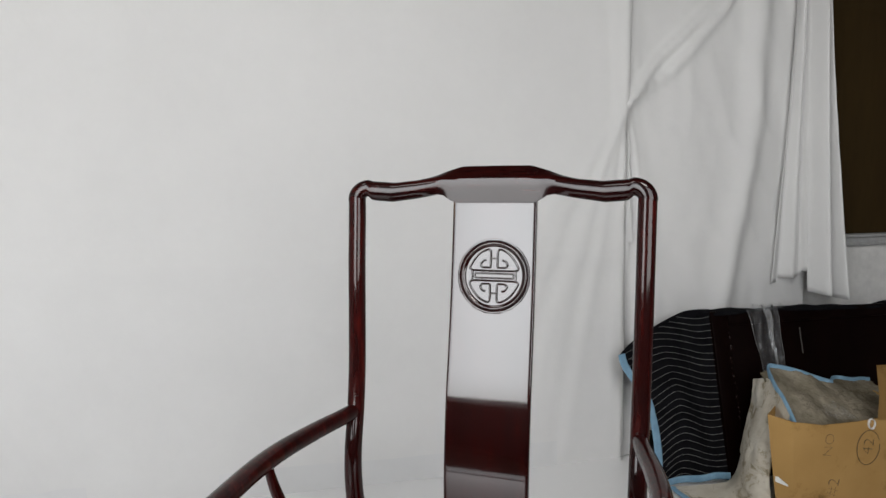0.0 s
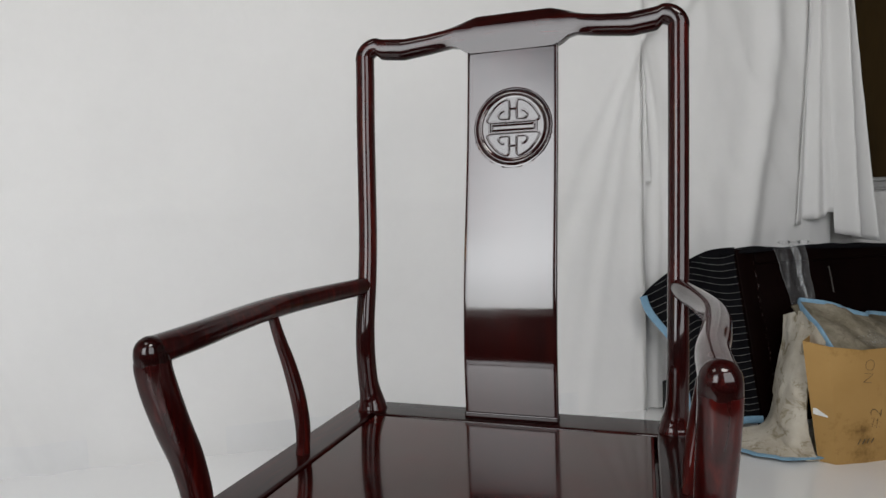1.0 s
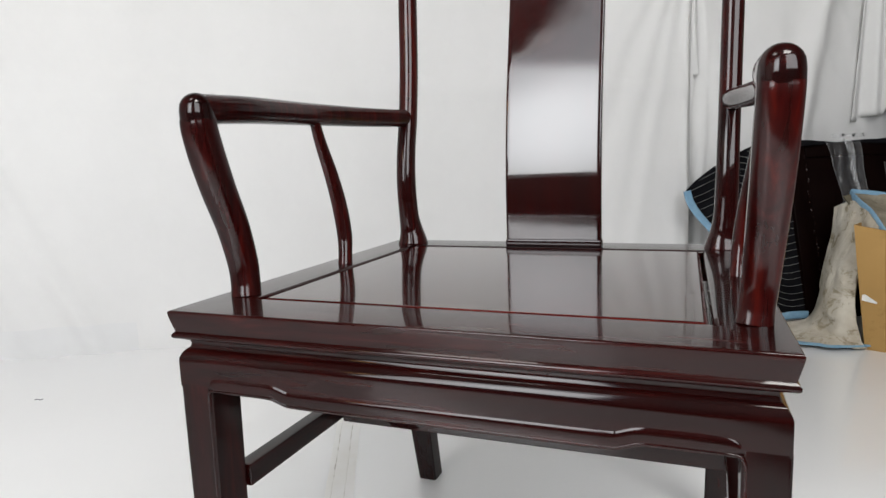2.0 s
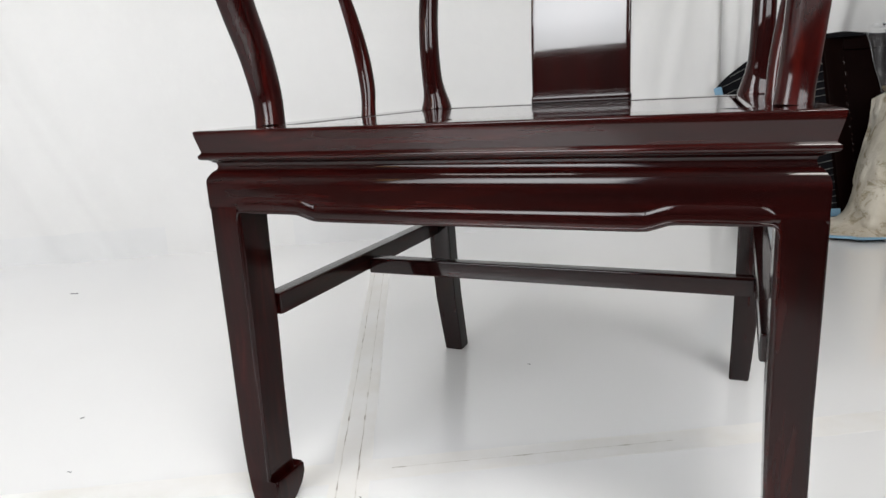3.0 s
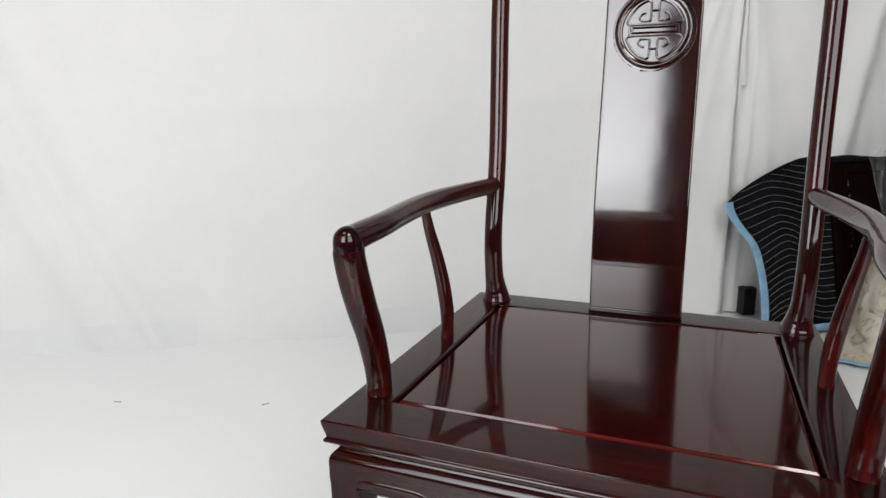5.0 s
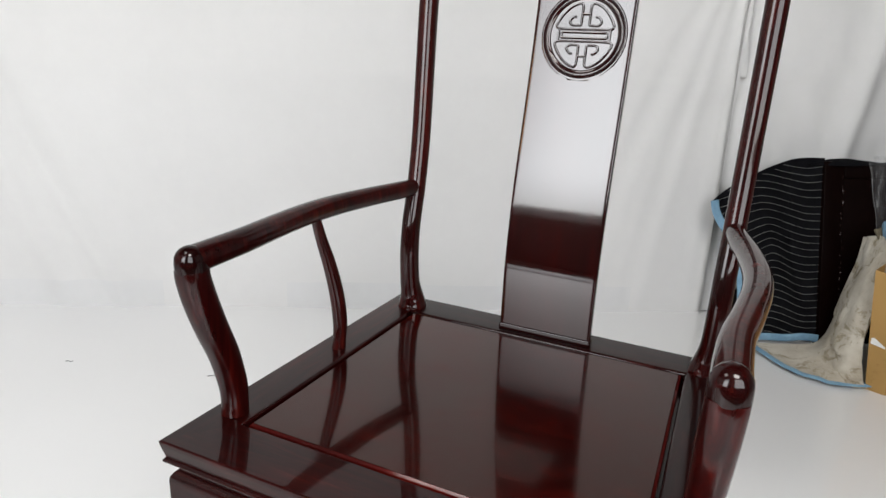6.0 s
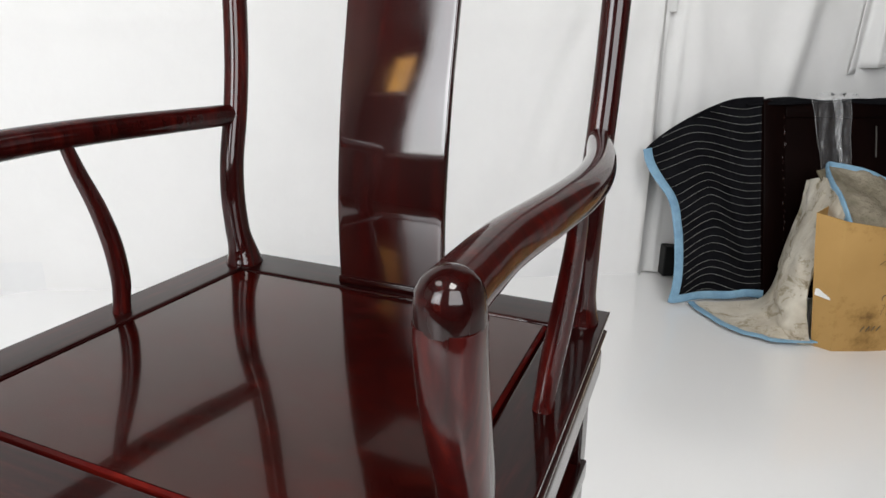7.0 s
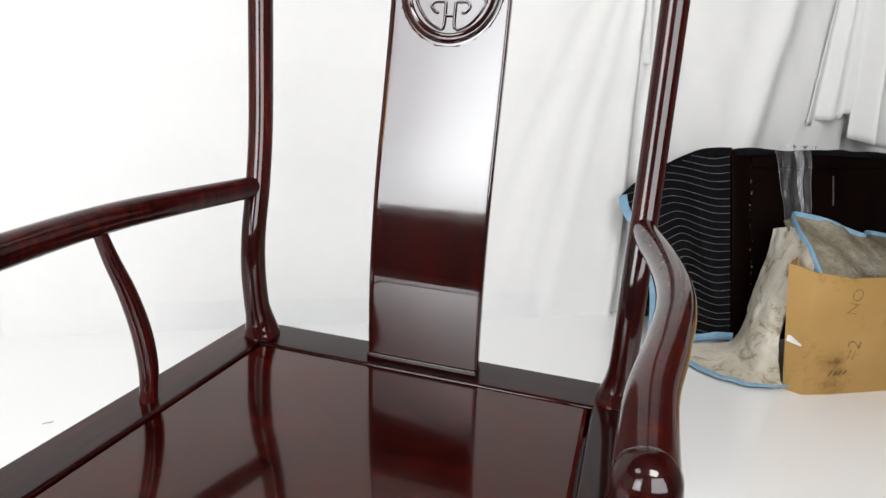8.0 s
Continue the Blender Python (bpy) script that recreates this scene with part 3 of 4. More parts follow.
# shaped lower lip and bead of the front apron
FRONT_Y = CORNERS[0].y + 0.005
lip = bmesh.new()
lipo = [(x, z) for x, z in [(-0.172, 0.3478), (-0.166, 0.3462), (-0.160, 0.3432), (-0.153, 0.3412), (-0.14, 0.3405)]]
lipo = lipo + [(-x, z) for x, z in lipo[::-1]]
rings = []
for x, z in lipo:
    rings.append([Vector((x, FRONT_Y + 0.001, 0.3482)), Vector((x, FRONT_Y + 0.0002, z + 0.002)), Vector((x, FRONT_Y + 0.0012, z)), Vector((x, FRONT_Y + 0.018, z)), Vector((x, FRONT_Y + 0.018, 0.3482))])
skin(lip, rings)
part("apron_lip", lip, WOOD_X, armchair)
lip_line = [(0.2495, 0.3528, 0.0030), (0.2440, 0.3533, 0.0062), (0.226, 0.3535, 0.0075), (0.195, 0.3535, 0.0075), (0.177, 0.3530, 0.0075), (0.168, 0.3508, 0.0075), (0.160, 0.3482, 0.0075), (0.150, 0.3470, 0.0075), (0.10, 0.3468, 0.0075), (0.03, 0.3468, 0.0075)]
lip_line = [(-x, z, h) for x, z, h in lip_line] + [(x, z, h) for x, z, h in lip_line[::-1]]
bead_line = [(0.2540, 0.052), (0.2540, 0.090), (0.2538, 0.150), (0.2536, 0.220), (0.2534, 0.290), (0.2532, 0.330), (0.2530, 0.3405), (0.2510, 0.3455), (0.2460, 0.3475), (0.226, 0.3480), (0.195, 0.3480), (0.177, 0.3475), (0.168, 0.3453), (0.160, 0.3427), (0.150, 0.3415), (0.10, 0.3412), (0.03, 0.3412)]
bead_line = [(-x, z) for x, z in bead_line] + bead_line[::-1]


def leg_front(z):
    return lerp([(0.05, -0.0020), (0.13, -0.0010), (0.28, -0.0002), (0.35, 0.0)], z)


part("apron_moulding", limb([(x, FRONT_Y + 0.0012, z) for x, z, h in lip_line], [(0.0026, h * 1.1) for x, z, h in lip_line], (0, 1, 0), 3.4, per=4, n=20), WOOD_X, armchair)
part("apron_bead", limb([(x, FRONT_Y - 0.0006 * smoothstep(0.33, 0.345, z) + leg_front(z), z) for x, z in bead_line], [(0.0014, 0.0014)] * len(bead_line), (0, 1, 0), 2.0, per=4, n=10), WOOD_X, armchair)


def rect_ring(x0, x1, y0, y1, z, r=0.0035):
    pts = []
    for cx, cy, a0 in ((x1 - r, y1 - r, 0), (x0 + r, y1 - r, 90), (x0 + r, y0 + r, 180), (x1 - r, y0 + r, 270)):
        for a in (a0, a0 + 30, a0 + 60, a0 + 90):
            pts.append(Vector((cx + r * math.cos(radians(a)), cy + r * math.sin(radians(a)), z)))
    return pts


def leg(table, side, splay=0.0):
    bm = bmesh.new()
    rings = []
    for z, xi, xo, y0, y1 in table:
        x0, x1 = (xi, xo - 0.0010) if side > 0 else (-xo - 0.0026, -xi)
        k = splay * smoothstep(0.22, 0.0, z)
        rings.append(rect_ring(x0 + 0.6 * k, x1 + 0.6 * k, y0 - k, y1 - k, z))
    skin(bm, rings)
    return bm


FRONT_LEG = [(0.3800, 0.252, 0.2790, -0.2460, -0.2060), (0.358, 0.2505, 0.2830, -0.2500, -0.2060), (0.3515, 0.250, 0.2866, -0.2531, -0.2060), (0.28, 0.2500, 0.2862, -0.2532, -0.2070), (0.20, 0.2503, 0.2852, -0.2534, -0.2080), (0.13, 0.2508, 0.2842, -0.2538, -0.2090),
             (0.08, 0.2508, 0.2825, -0.2545, -0.2090), (0.050, 0.2504, 0.2800, -0.2552, -0.2090), (0.0400, 0.2500, 0.2785, -0.2556, -0.2095), (0.0330, 0.2490, 0.2772, -0.2560, -0.2100), (0.0338, 0.2440, 0.2773, -0.2560, -0.2080), (0.0375, 0.2422, 0.2780, -0.2557, -0.2058),
             (0.0385, 0.2405, 0.2781, -0.2557, -0.2046), (0.0365, 0.2390, 0.2778, -0.2559, -0.2040), (0.028, 0.2380, 0.2755, -0.2575, -0.2048), (0.017, 0.2378, 0.2715, -0.2594, -0.2110), (0.008, 0.2382, 0.2675, -0.2606, -0.2205), (0.0015, 0.2390, 0.2640, -0.2610, -0.2290), (0.0, 0.2397, 0.2632, -0.2604, -0.2300)]
BACK_LEG = [(0.400, 0.2270, 0.2600, 0.2270, 0.2600), (0.33, 0.2265, 0.2605, 0.2280, 0.2610), (0.25, 0.2262, 0.2610, 0.2300, 0.2635), (0.18, 0.2258, 0.2605, 0.2340, 0.2675), (0.10, 0.2250, 0.2590, 0.2420, 0.2755), (0.04, 0.2240, 0.2555, 0.2510, 0.2850), (0.002, 0.2230, 0.2525, 0.2560, 0.2900), (0.0, 0.2235, 0.2520, 0.2565, 0.2895)]
for side in (-1, 1):
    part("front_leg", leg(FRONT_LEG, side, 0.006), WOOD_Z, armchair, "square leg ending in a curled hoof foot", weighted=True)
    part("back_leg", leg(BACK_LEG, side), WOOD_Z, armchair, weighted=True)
    part("side_stretcher", box(pose(side * ST_X, 0.0198, 0.2325), (0.020, 0.4545, 0.026), 0.0025, 2), WOOD_Y, armchair, weighted=True)
part("cross_stretcher", box(pose(0, CROSS_Y, 0.2255), (2 * ST_X - 0.018, 0.020, 0.022), 0.0025, 2), WOOD_X, armchair, weighted=True)

# back posts, crest rail, splat
POST = [(0.2408, 0.2440, 0.4305), (0.2409, 0.2440, 0.4345), (0.2412, 0.2438, 0.4415), (0.2420, 0.2432, 0.4510), (0.2430, 0.2416, 0.4630), (0.2443, 0.2392, 0.482), (0.2455, 0.2375, 0.530), (0.2460, 0.2430, 0.580), (0.2470, 0.2590, 0.642), (0.2480, 0.2720, 0.715), (0.2490, 0.2800, 0.80), (0.2500, 0.2880, 0.90), (0.2505, 0.2965, 0.985), (0.2510, 0.3000, 1.022)]
POST_R = [(0.0242, 0.0232), (0.0236, 0.0228), (0.0216, 0.0210), (0.0191, 0.0188), (0.0170, 0.0168), (0.0156, 0.0156), (0.0152, 0.0152)] + [(0.0149, 0.0149)] * 7
for side in (-1, 1):
    part("back_post", limb([(side * x, y, z) for x, y, z in POST], POST_R, (1, 0, 0), 2.5, n=24), WOOD_BACK, armchair)

TOP = [(0.0, 1.0745), (0.060, 1.0740), (0.088, 1.0662), (0.115, 1.0575), (0.140, 1.0512), (0.180, 1.0472), (0.215, 1.0495), (0.2520, 1.0540)]
LOW = [(0.0, 1.0115), (0.068, 1.0118), (0.078, 1.0160), (0.090, 1.0235), (0.102, 1.0250), (0.140, 1.0185), (0.185, 1.0125), (0.215, 1.0150), (0.2520, 1.0215)]


def crest_rail():
    n, bm, rings = 28, bmesh.new(), []
    stations = []  # centre x, z, way of the section's height, half height, faceting
    for side in (-1, 1):
        part_rings = []
        for a in range(0, 91, 10):  # rounded shoulder over the post
            f = radians(a)
            part_rings.append((side * (0.2290 + 0.0228 * math.cos(f)), 1.0160 + 0.0218 * math.sin(f), Vector((side * math.cos(f), 0, math.sin(f))), 0.0149, 0.0))
        stations.append(part_rings)
    xs = list(np.linspace(-0.222, 0.222, 112))
    mid = []
    for x in xs:
        t, l = lerp(TOP, abs(x)), lerp(LOW, abs(x))
        mid.append((x, (t + l) / 2, Vector((0, 0, 1)), (t - l) / 2, 1 - smoothstep(0.070, 0.150, abs(x))))
    line = stations[0] + mid + stations[1][::-1]
    poly = [(-1, -1), (-1, 0.30), (0.5, 1.0), (0.9, 1.0), (1, 0.8), (1, -1)]
    for x, z, up, h, k in line:
        y = 0.300 + 0.022 * (1 - (min(abs(x), 0.25) / 0.25) ** 2)
        ring = []
        for j in range(n):
            a = 2 * math.pi * (j + 0.5) / n
            c, s = math.cos(a), math.sin(a)
            r0 = (abs(c) ** 2.5 + abs(s) ** 2.5) ** (-1 / 2.5)
            r1 = 9.0
            for (ax, ay), (bx, by) in zip(poly, poly[1:] + poly[:1]):
                den = c * (by - ay) - s * (bx - ax)
                if abs(den) > 1e-9:
                    q = (ax * (by - ay) - ay * (bx - ax)) / den
                    w = (ax * s - ay * c) / -den if den else -1
                    if q > 0 and -1e-6 <= ((q * c - ax) * (bx - ax) + (q * s - ay) * (by - ay)) / ((bx - ax) ** 2 + (by - ay) ** 2) <= 1 + 1e-6:
                        r1 = min(r1, q)
            r = r0 * (1 - k) + r1 * k
            ring.append(Vector((x, y + (0.0149 - 0.0019 * k) * r * c, z)) + up * (h * r * s))
        rings.append(ring)
    skin(bm, rings)
    return bm


part("crest_rail", crest_rail(), WOOD_X, armchair, "curved yoke-shaped top rail", angle=32, weighted=True)

SPLAT = [(0.425, 0.2325), (0.45, 0.2321), (0.475, 0.2319), (0.50, 0.2320), (0.52, 0.2324), (0.545, 0.2335), (0.57, 0.2356), (0.60, 0.2389), (0.62, 0.2414), (0.66, 0.2474), (0.70, 0.2550), (0.75, 0.2660), (0.80, 0.2765), (0.86, 0.2880), (0.92, 0.2980), (0.97, 0.3055), (1.02, 0.3122)]
SPLAT_CURVE = catmull([(z, y, 0) for z, y in SPLAT], 10)


def splat_y(z):
    return float(np.interp(z, [p.x for p in SPLAT_CURVE], [p.y for p in SPLAT_CURVE]))


MED_X, MED_Z, MED_R = 0.0025, 0.8880, 0.0600


def splat():
    bm = bmesh.new()
    rings = []
    zs = sorted(set(list(np.linspace(0.428, 1.018, 80)) + list(np.linspace(MED_Z - MED_R, MED_Z + MED_R, 60))))
    xs = [-0.0735, -0.0728, -0.071] + list(np.linspace(-0.066, 0.066, 56)) + [0.071, 0.0728, 0.0735]
    for z in zs:
        y = splat_y(z)
        ring = []
        for x in xs:
            e = {0.0735: 0.0022, 0.0728: 0.0006, 0.071: 0.0}.get(abs(x), 0.0)
            hole = 0.005 if math.hypot(x - MED_X, z - MED_Z) < MED_R else 0.0
            ring.append(Vector((x, y + e + hole, z)))
        for x in (0.0735, 0.0715, -0.0715, -0.0735):
            ring.append(Vector((x, y + (0.011 if abs(x) < 0.073 else 0.009), z)))
        rings.append(ring)
    skin(bm, rings)
    return bm


splat_ob = part("splat", splat(), WOOD_SPLAT, armchair, "tall curved back splat of polished dark wood", angle=60, weighted=True)
part("splat_shoe", box(pose(0, 0.2378, 0.4365), (0.1490, 0.0185, 0.0125), 0.003, 2), WOOD_X, armchair, weighted=True)


def med_point(x, dz, h):
    """A point h in front of the splat's face."""
    z = MED_Z + dz
    slope = (splat_y(z + 0.004) - splat_y(z - 0.004)) / 0.008
    nrm = Vector((0, -1, slope)).normalized()
    return Vector((x + MED_X, splat_y(z), z)) + nrm * h


med = bmesh.new()
prof = [(0.0640, -0.0002), (0.0630, 0.00006), (0.0608, 0.00008), (0.0602, -0.0014), (0.0592, -0.0024), (0.0580, -0.0020), (0.0573, -0.0004), (0.0562, 0.0005), (0.0540, 0.0005), (0.0528, -0.0004), (0.0520, -0.0012), (0.0480, -0.0013), (0.030, -0.0012), (0.012, -0.0012)]
seg = 72
rings = [[med_point(r * math.cos(2 * math.pi * k / seg), r * math.sin(2 * math.pi * k / seg), h) for k in range(seg)] for r, h in prof]
vs = skin(med, rings, cap=False)
med.faces.new(vs[-1])
medallion = part("medallion", med, WOOD_SPLAT, splat_ob, "round carved medallion with a raised ring", angle=55)
QUAD = [(50, 86), (62, 84), (78, 64), (66, 47), (40, 46), (22, 48), (20, 70), (20, 128), (28, 146), (44, 146), (82, 126), (114, 92), (136, 56), (140, 42), (126, 30), (60, 28), (0, 28)]
K = 0.000300
for sx in (-1, 1):
    for sz in (-1, 1):
        pts = [med_point(sx * x * K, sz * z * K, -0.0004) for x, z in QUAD]
        part("carved_stroke", limb(pts, [(0.0013, 0.0018)] * len(pts), (0, 1, 0.2), 3.2, per=4, n=12, round_start=True), WOOD_SPLAT, medallion)
for a, b in (((-20, 98), (20, 98)), ((-20, -98), (20, -98)), ((-126, 28), (-126, -28)), ((126, 28), (126, -28)), ((-112, 13), (112, 13)), ((-112, -13), (112, -13)), ((-112, 13), (-112, -13)), ((112, 13), (112, -13))):
    pts = [med_point((a[0] + (b[0] - a[0]) * t) * K, (a[1] + (b[1] - a[1]) * t) * K, -0.0002) for t in (0, 0.5, 1)]
    part("carved_stroke", limb(pts, [(0.0013, 0.0016)] * 3, (0, 1, 0.2), 2.0, per=3, n=8), WOOD_SPLAT, medallion)

# arms, their front posts and the curved struts
ARM = [(0.2465, 0.2600, 0.6390), (0.2550, 0.2150, 0.6385), (0.2700, 0.1450, 0.6385), (0.2805, 0.0700, 0.6390), (0.2825, 0.0050, 0.6390), (0.2775, -0.0650, 0.6385), (0.2710, -0.1300, 0.6378), (0.2705, -0.1800, 0.6365), (0.2713, -0.2110, 0.6352)]
ARM_R = [(0.0125, 0.0138), (0.0128, 0.0142), (0.0140, 0.0146), (0.0150, 0.0150), (0.0152, 0.0152), (0.0150, 0.0155), (0.0152, 0.0156), (0.0156, 0.0158), (0.0160, 0.0162)]
CAP = [(0.2715, -0.2128, 0.6358), (0.2715, -0.2126, 0.6310), (0.2714, -0.2118, 0.6240)]
CAP_R = [(0.0165, 0.0168), (0.0168, 0.0172), (0.0170, 0.0174)]
FPOST = [(0.2714, -0.2118, 0.6250), (0.2712, -0.2110, 0.6130), (0.2702, -0.2040, 0.5850), (0.2690, -0.1915, 0.5480), (0.2672, -0.1765, 0.5080), (0.2648, -0.1680, 0.4680), (0.2626, -0.1685, 0.4450), (0.2610, -0.1710, 0.4290)]
FPOST_R = [(0.0168, 0.0171), (0.0168, 0.0172), (0.0168, 0.0178), (0.0164, 0.0174), (0.0158, 0.0166), (0.0150, 0.0156), (0.0146, 0.0150), (0.0150, 0.0152)]
STRUT = [(0.2795, 0.0220, 0.6320), (0.2765, 0.0310, 0.5980), (0.2705, 0.0430, 0.5550), (0.2640, 0.0500, 0.5100), (0.2585, 0.0495, 0.4700), (0.2565, 0.0450, 0.4450), (0.2560, 0.0420, 0.4290)]
STRUT_R = [(0.0068, 0.0070), (0.0080, 0.0082), (0.0095, 0.0098), (0.0105, 0.0108), (0.0104, 0.0106), (0.0096, 0.0098), (0.0102, 0.0104)]
for side in (-1, 1):
    flip = lambda pts: [(side * x, y, z) for x, y, z in pts]
    part("arm", limb(flip(ARM), ARM_R, (1, 0, 0), 2.2, n=24, round_end=True), WOOD_BACK, armchair, "arm bowed gently outwards with a rounded end")
    part("arm_cap", limb(flip(CAP), CAP_R, (1, 0, 0), 2.3, n=28, round_start=True), WOOD_Y, armchair, "rounded dark joint where the arm turns down")
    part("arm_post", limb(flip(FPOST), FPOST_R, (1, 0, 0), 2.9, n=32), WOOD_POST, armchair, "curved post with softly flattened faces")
    part("arm_strut", limb(flip(STRUT), STRUT_R, (1, 0, 0), 2.2, n=18), WOOD_BACK, armchair)

# ---------------------------------------------------------------- the goods stacked by the wall
SCRATCH = simple("worn_wood_edge", (0.06, 0.055, 0.05), (0.12, 0.11, 0.10), 40, 0.5)
# a dark furniture panel leaning back against the wall
LEAN = math.degrees(math.atan2(0.15, 0.55))
panel = thing("furniture_panel", rw(2.60, -0.31, 0), "dark stained wooden furniture panel leaning against the wall", "panel")


def on_panel(s, up, out=0.0):
    """A point on the panel's front face: s along the wall, up along the face, out towards the room."""
    a = radians(LEAN)
    return rw(s, -0.31 + up * math.sin(a) - out * math.cos(a), up * math.cos(a) + out * -math.sin(a) + 0.012)


def panel_box(s0, s1, u0, u1, front, back, bevel=0.003):
    c = (on_panel((s0 + s1) / 2, (u0 + u1) / 2, (front + back) / 2))
    return box(Matrix.Translation(c) @ pose(0, 0, 0, 0, 0, ROOM_TURN) @ pose(0, 0, 0, -LEAN, 0, 0), (s1 - s0, abs(front - back), u1 - u0), bevel, 2)


part("stile", panel_box(2.600, 2.665, 0.0, 0.568, 0.006, -0.03), DARK_WOOD, panel)
part("board", panel_box(2.667, 3.60, 0.0, 0.560, -0.004, -0.028), DARK_WOOD, panel)
part("top_rail", panel_box(2.667, 3.60, 0.525, 0.568, 0.006, -0.002), DARK_WOOD, panel)
# glossy beads added along the stile to make a broken line of glints
rnd = random.Random(4)
for k in range(24):
    u = 0.03 + 0.0215 * k + rnd.uniform(-0.007, 0.007)
    l, q, f = rnd.uniform(0.003, 0.016), rnd.uniform(-0.004, 0.005), rnd.uniform(0.5, 1.1)
    part("glint_bead", limb([on_panel(2.658 + q, u, 0.007), on_panel(2.660 + q, u + l / 2, 0.0095), on_panel(2.658 + q, u + l, 0.007)], [(0.0022 * f, 0.002 * f), (0.0034 * f, 0.0025), (0.0012, 0.0015)], U, 2.0, per=3, n=8), GLINT_WOOD, panel)
part("split", panel_box(2.945, 2.9475, 0.41, 0.50, 0.0022, -0.003, 0.0005), SCRATCH, panel, "thin pale vertical scratch")

# striped quilt over the panel's end, with a blue binding
quilt = thing("striped_quilt", rw(2.45, -0.2, 0), "black moving quilt with white stitched stripes and blue edging", "blanket")


def quilt_o(s, z):
    o = -0.245 + 0.155 * smoothstep(0.0, 0.46, z) ** 1.0 - 0.02
    o -= 0.035 * math.sin(min(max((s - 2.33) / 0.28, 0), 1) * math.pi) * (0.4 + 0.6 * math.sin(min(z / 0.5, 1) * math.pi))
    o += 0.010 * math.sin(s * 34 + z * 9) * smoothstep(0.5, 0.3, z)
    return o + 0.006 * noise.noise(Vector((s * 9, z * 9, 31)))


def quilt_span(u):
    return 0.010 + 0.018 * u, 0.425 + 0.150 * (1 - (1 - u) ** 1.9)


def quilt_at(u, v, out=0.0):
    """u from the free edge to the panel, v from the floor to the top."""
    s_left = 2.345 + 0.026 * math.sin(min(v, 0.8) * math.pi) - 0.065 * smoothstep(0.62, 1.0, v)
    s = s_left + (2.606 - s_left) * u
    z_low, z_top = quilt_span(u)
    z = z_low + (z_top - z_low) * v
    k = smoothstep(0.72, 1.0, u)
    o = quilt_o(s, z) * (1 - k) + (-0.314 + 0.27 * z) * k
    return rw(s, o - out, z)


part("cover", sheet(lambda u, v: quilt_at(u, v, -0.006), 60, 70), BLACK_QUILT, quilt)
rnd = random.Random(9)
for k in range(27):
    z0, pts = -0.030 + 0.0212 * k + rnd.uniform(-0.002, 0.002), []
    for u in np.linspace(0.015 + (0.10 if k < 5 else 0.0) + rnd.uniform(0, 0.02), 0.985, 24):
        z_low, z_top = quilt_span(u)
        dip = 1.0 - 0.6 * smoothstep(0.30, 0.52, z0)
        z = z0 + 0.056 * smoothstep(-0.05, 0.43, u) - 0.034 * dip * smoothstep(0.40, 0.86, u) + 0.010 * smoothstep(0.84, 1.0, u) + 0.002 * math.sin(u * 9 + k * 0.4)
        v = (z - z_low) / (z_top - z_low)
        if 0.02 < v < 0.985:
            pts.append(quilt_at(u, v, -0.0050))
    if len(pts) > 4:
        part("stitched_stripe", limb(pts, [(0.00062, 0.00062)] * len(pts), (0, 0, 1), 2.0, per=2, n=5), STITCH, quilt)
part("binding", limb([quilt_at(0.0, v, 0.003) + Vector((0, 0, 0.0)) for v in np.linspace(0.0, 1.0, 14)], [(0.013, 0.0035)] * 14, U, 3.0, per=4, n=12), BLUE, quilt, "light blue bound edge")
part("binding", limb([quilt_at(u, 0.0, 0.003) + Vector((0, 0, 0.010)) for u in np.linspace(-0.03, 0.98, 12)], [(0.012, 0.0035)] * 12, (0, 0, 1), 3.0, per=4, n=12), BLUE, quilt, "light blue bound edge")


# the quilt's top, thrown over the panel's upper edge
def over_top(u, v):
    s = 2.56 + 1.02 * u
    a = v * math.pi
    r = (0.010 + 0.002 * math.sin(u * 17) + 0.005 * noise.noise(Vector((u * 14, v * 2, 41)))) * (0.3 + 0.7 * smoothstep(0, 0.08, u))
    r *= 1.0 - 0.5 * ridge(s - 2.795, 0.045)
    return rw(s, -0.150 - r * 2.4 * math.cos(a), 0.552 + r * 1.4 * math.sin(a) + 0.006 * math.sin(u * 7))


part("top_fold", sheet(over_top, 90, 12, 0.006), BLACK_QUILT, quilt)

# clear film hanging over the panel
film = thing("stretch_film", rw(2.80, -0.25, 0.58), "clear plastic stretch film wrapped over the dark panel", "plastic film")


def film_at(u, v):
    s_mid, w = 2.795 + 0.024 * v, 0.118 - 0.036 * v
    return on_panel(s_mid + w * (u - 0.5), 0.585 - 0.24 * v, 0.016 + 0.004 * math.sin(u * 19 + v * 5) + 0.004 * math.sin(v * 11))


def film_crease(u, v):
    """A bunched crease, wide at the top and running out below."""
    c = 0.60 + 0.03 * math.sin(v * 5) + 0.012 * noise.noise(Vector((v * 9, 1.0, 3.0)))
    p = film_at(c + (u - 0.5) * (0.20 - 0.12 * v), v)
    return p - N * (0.005 + 0.004 * math.sin(u * 14 + v * 9))


part("film_strip", sheet(film_at, 26, 20, 0.0006), FILM, film)
part("film_crease", sheet(film_crease, 14, 26, 0.0006), FILM_FOLD, film)
for u_edge in (0.0, 1.0):
    part("film_edge", limb([film_at(u_edge, v) for v in np.linspace(0, 1, 8)], [(0.0011, 0.0006)] * 8, U, 2.0, per=2, n=6), FILM_FOLD, film)
part("film_gather", sheet(lambda u, v: rw(2.74 + 0.12 * u, -0.20 + 0.02 * math.sin(u * 21) + 0.02 * (v - 0.5), 0.578 + 0.012 * math.sin(v * math.pi) + 0.003 * math.sin(u * 33 + v * 6)), 40, 10, 0.0006), FILM, film)

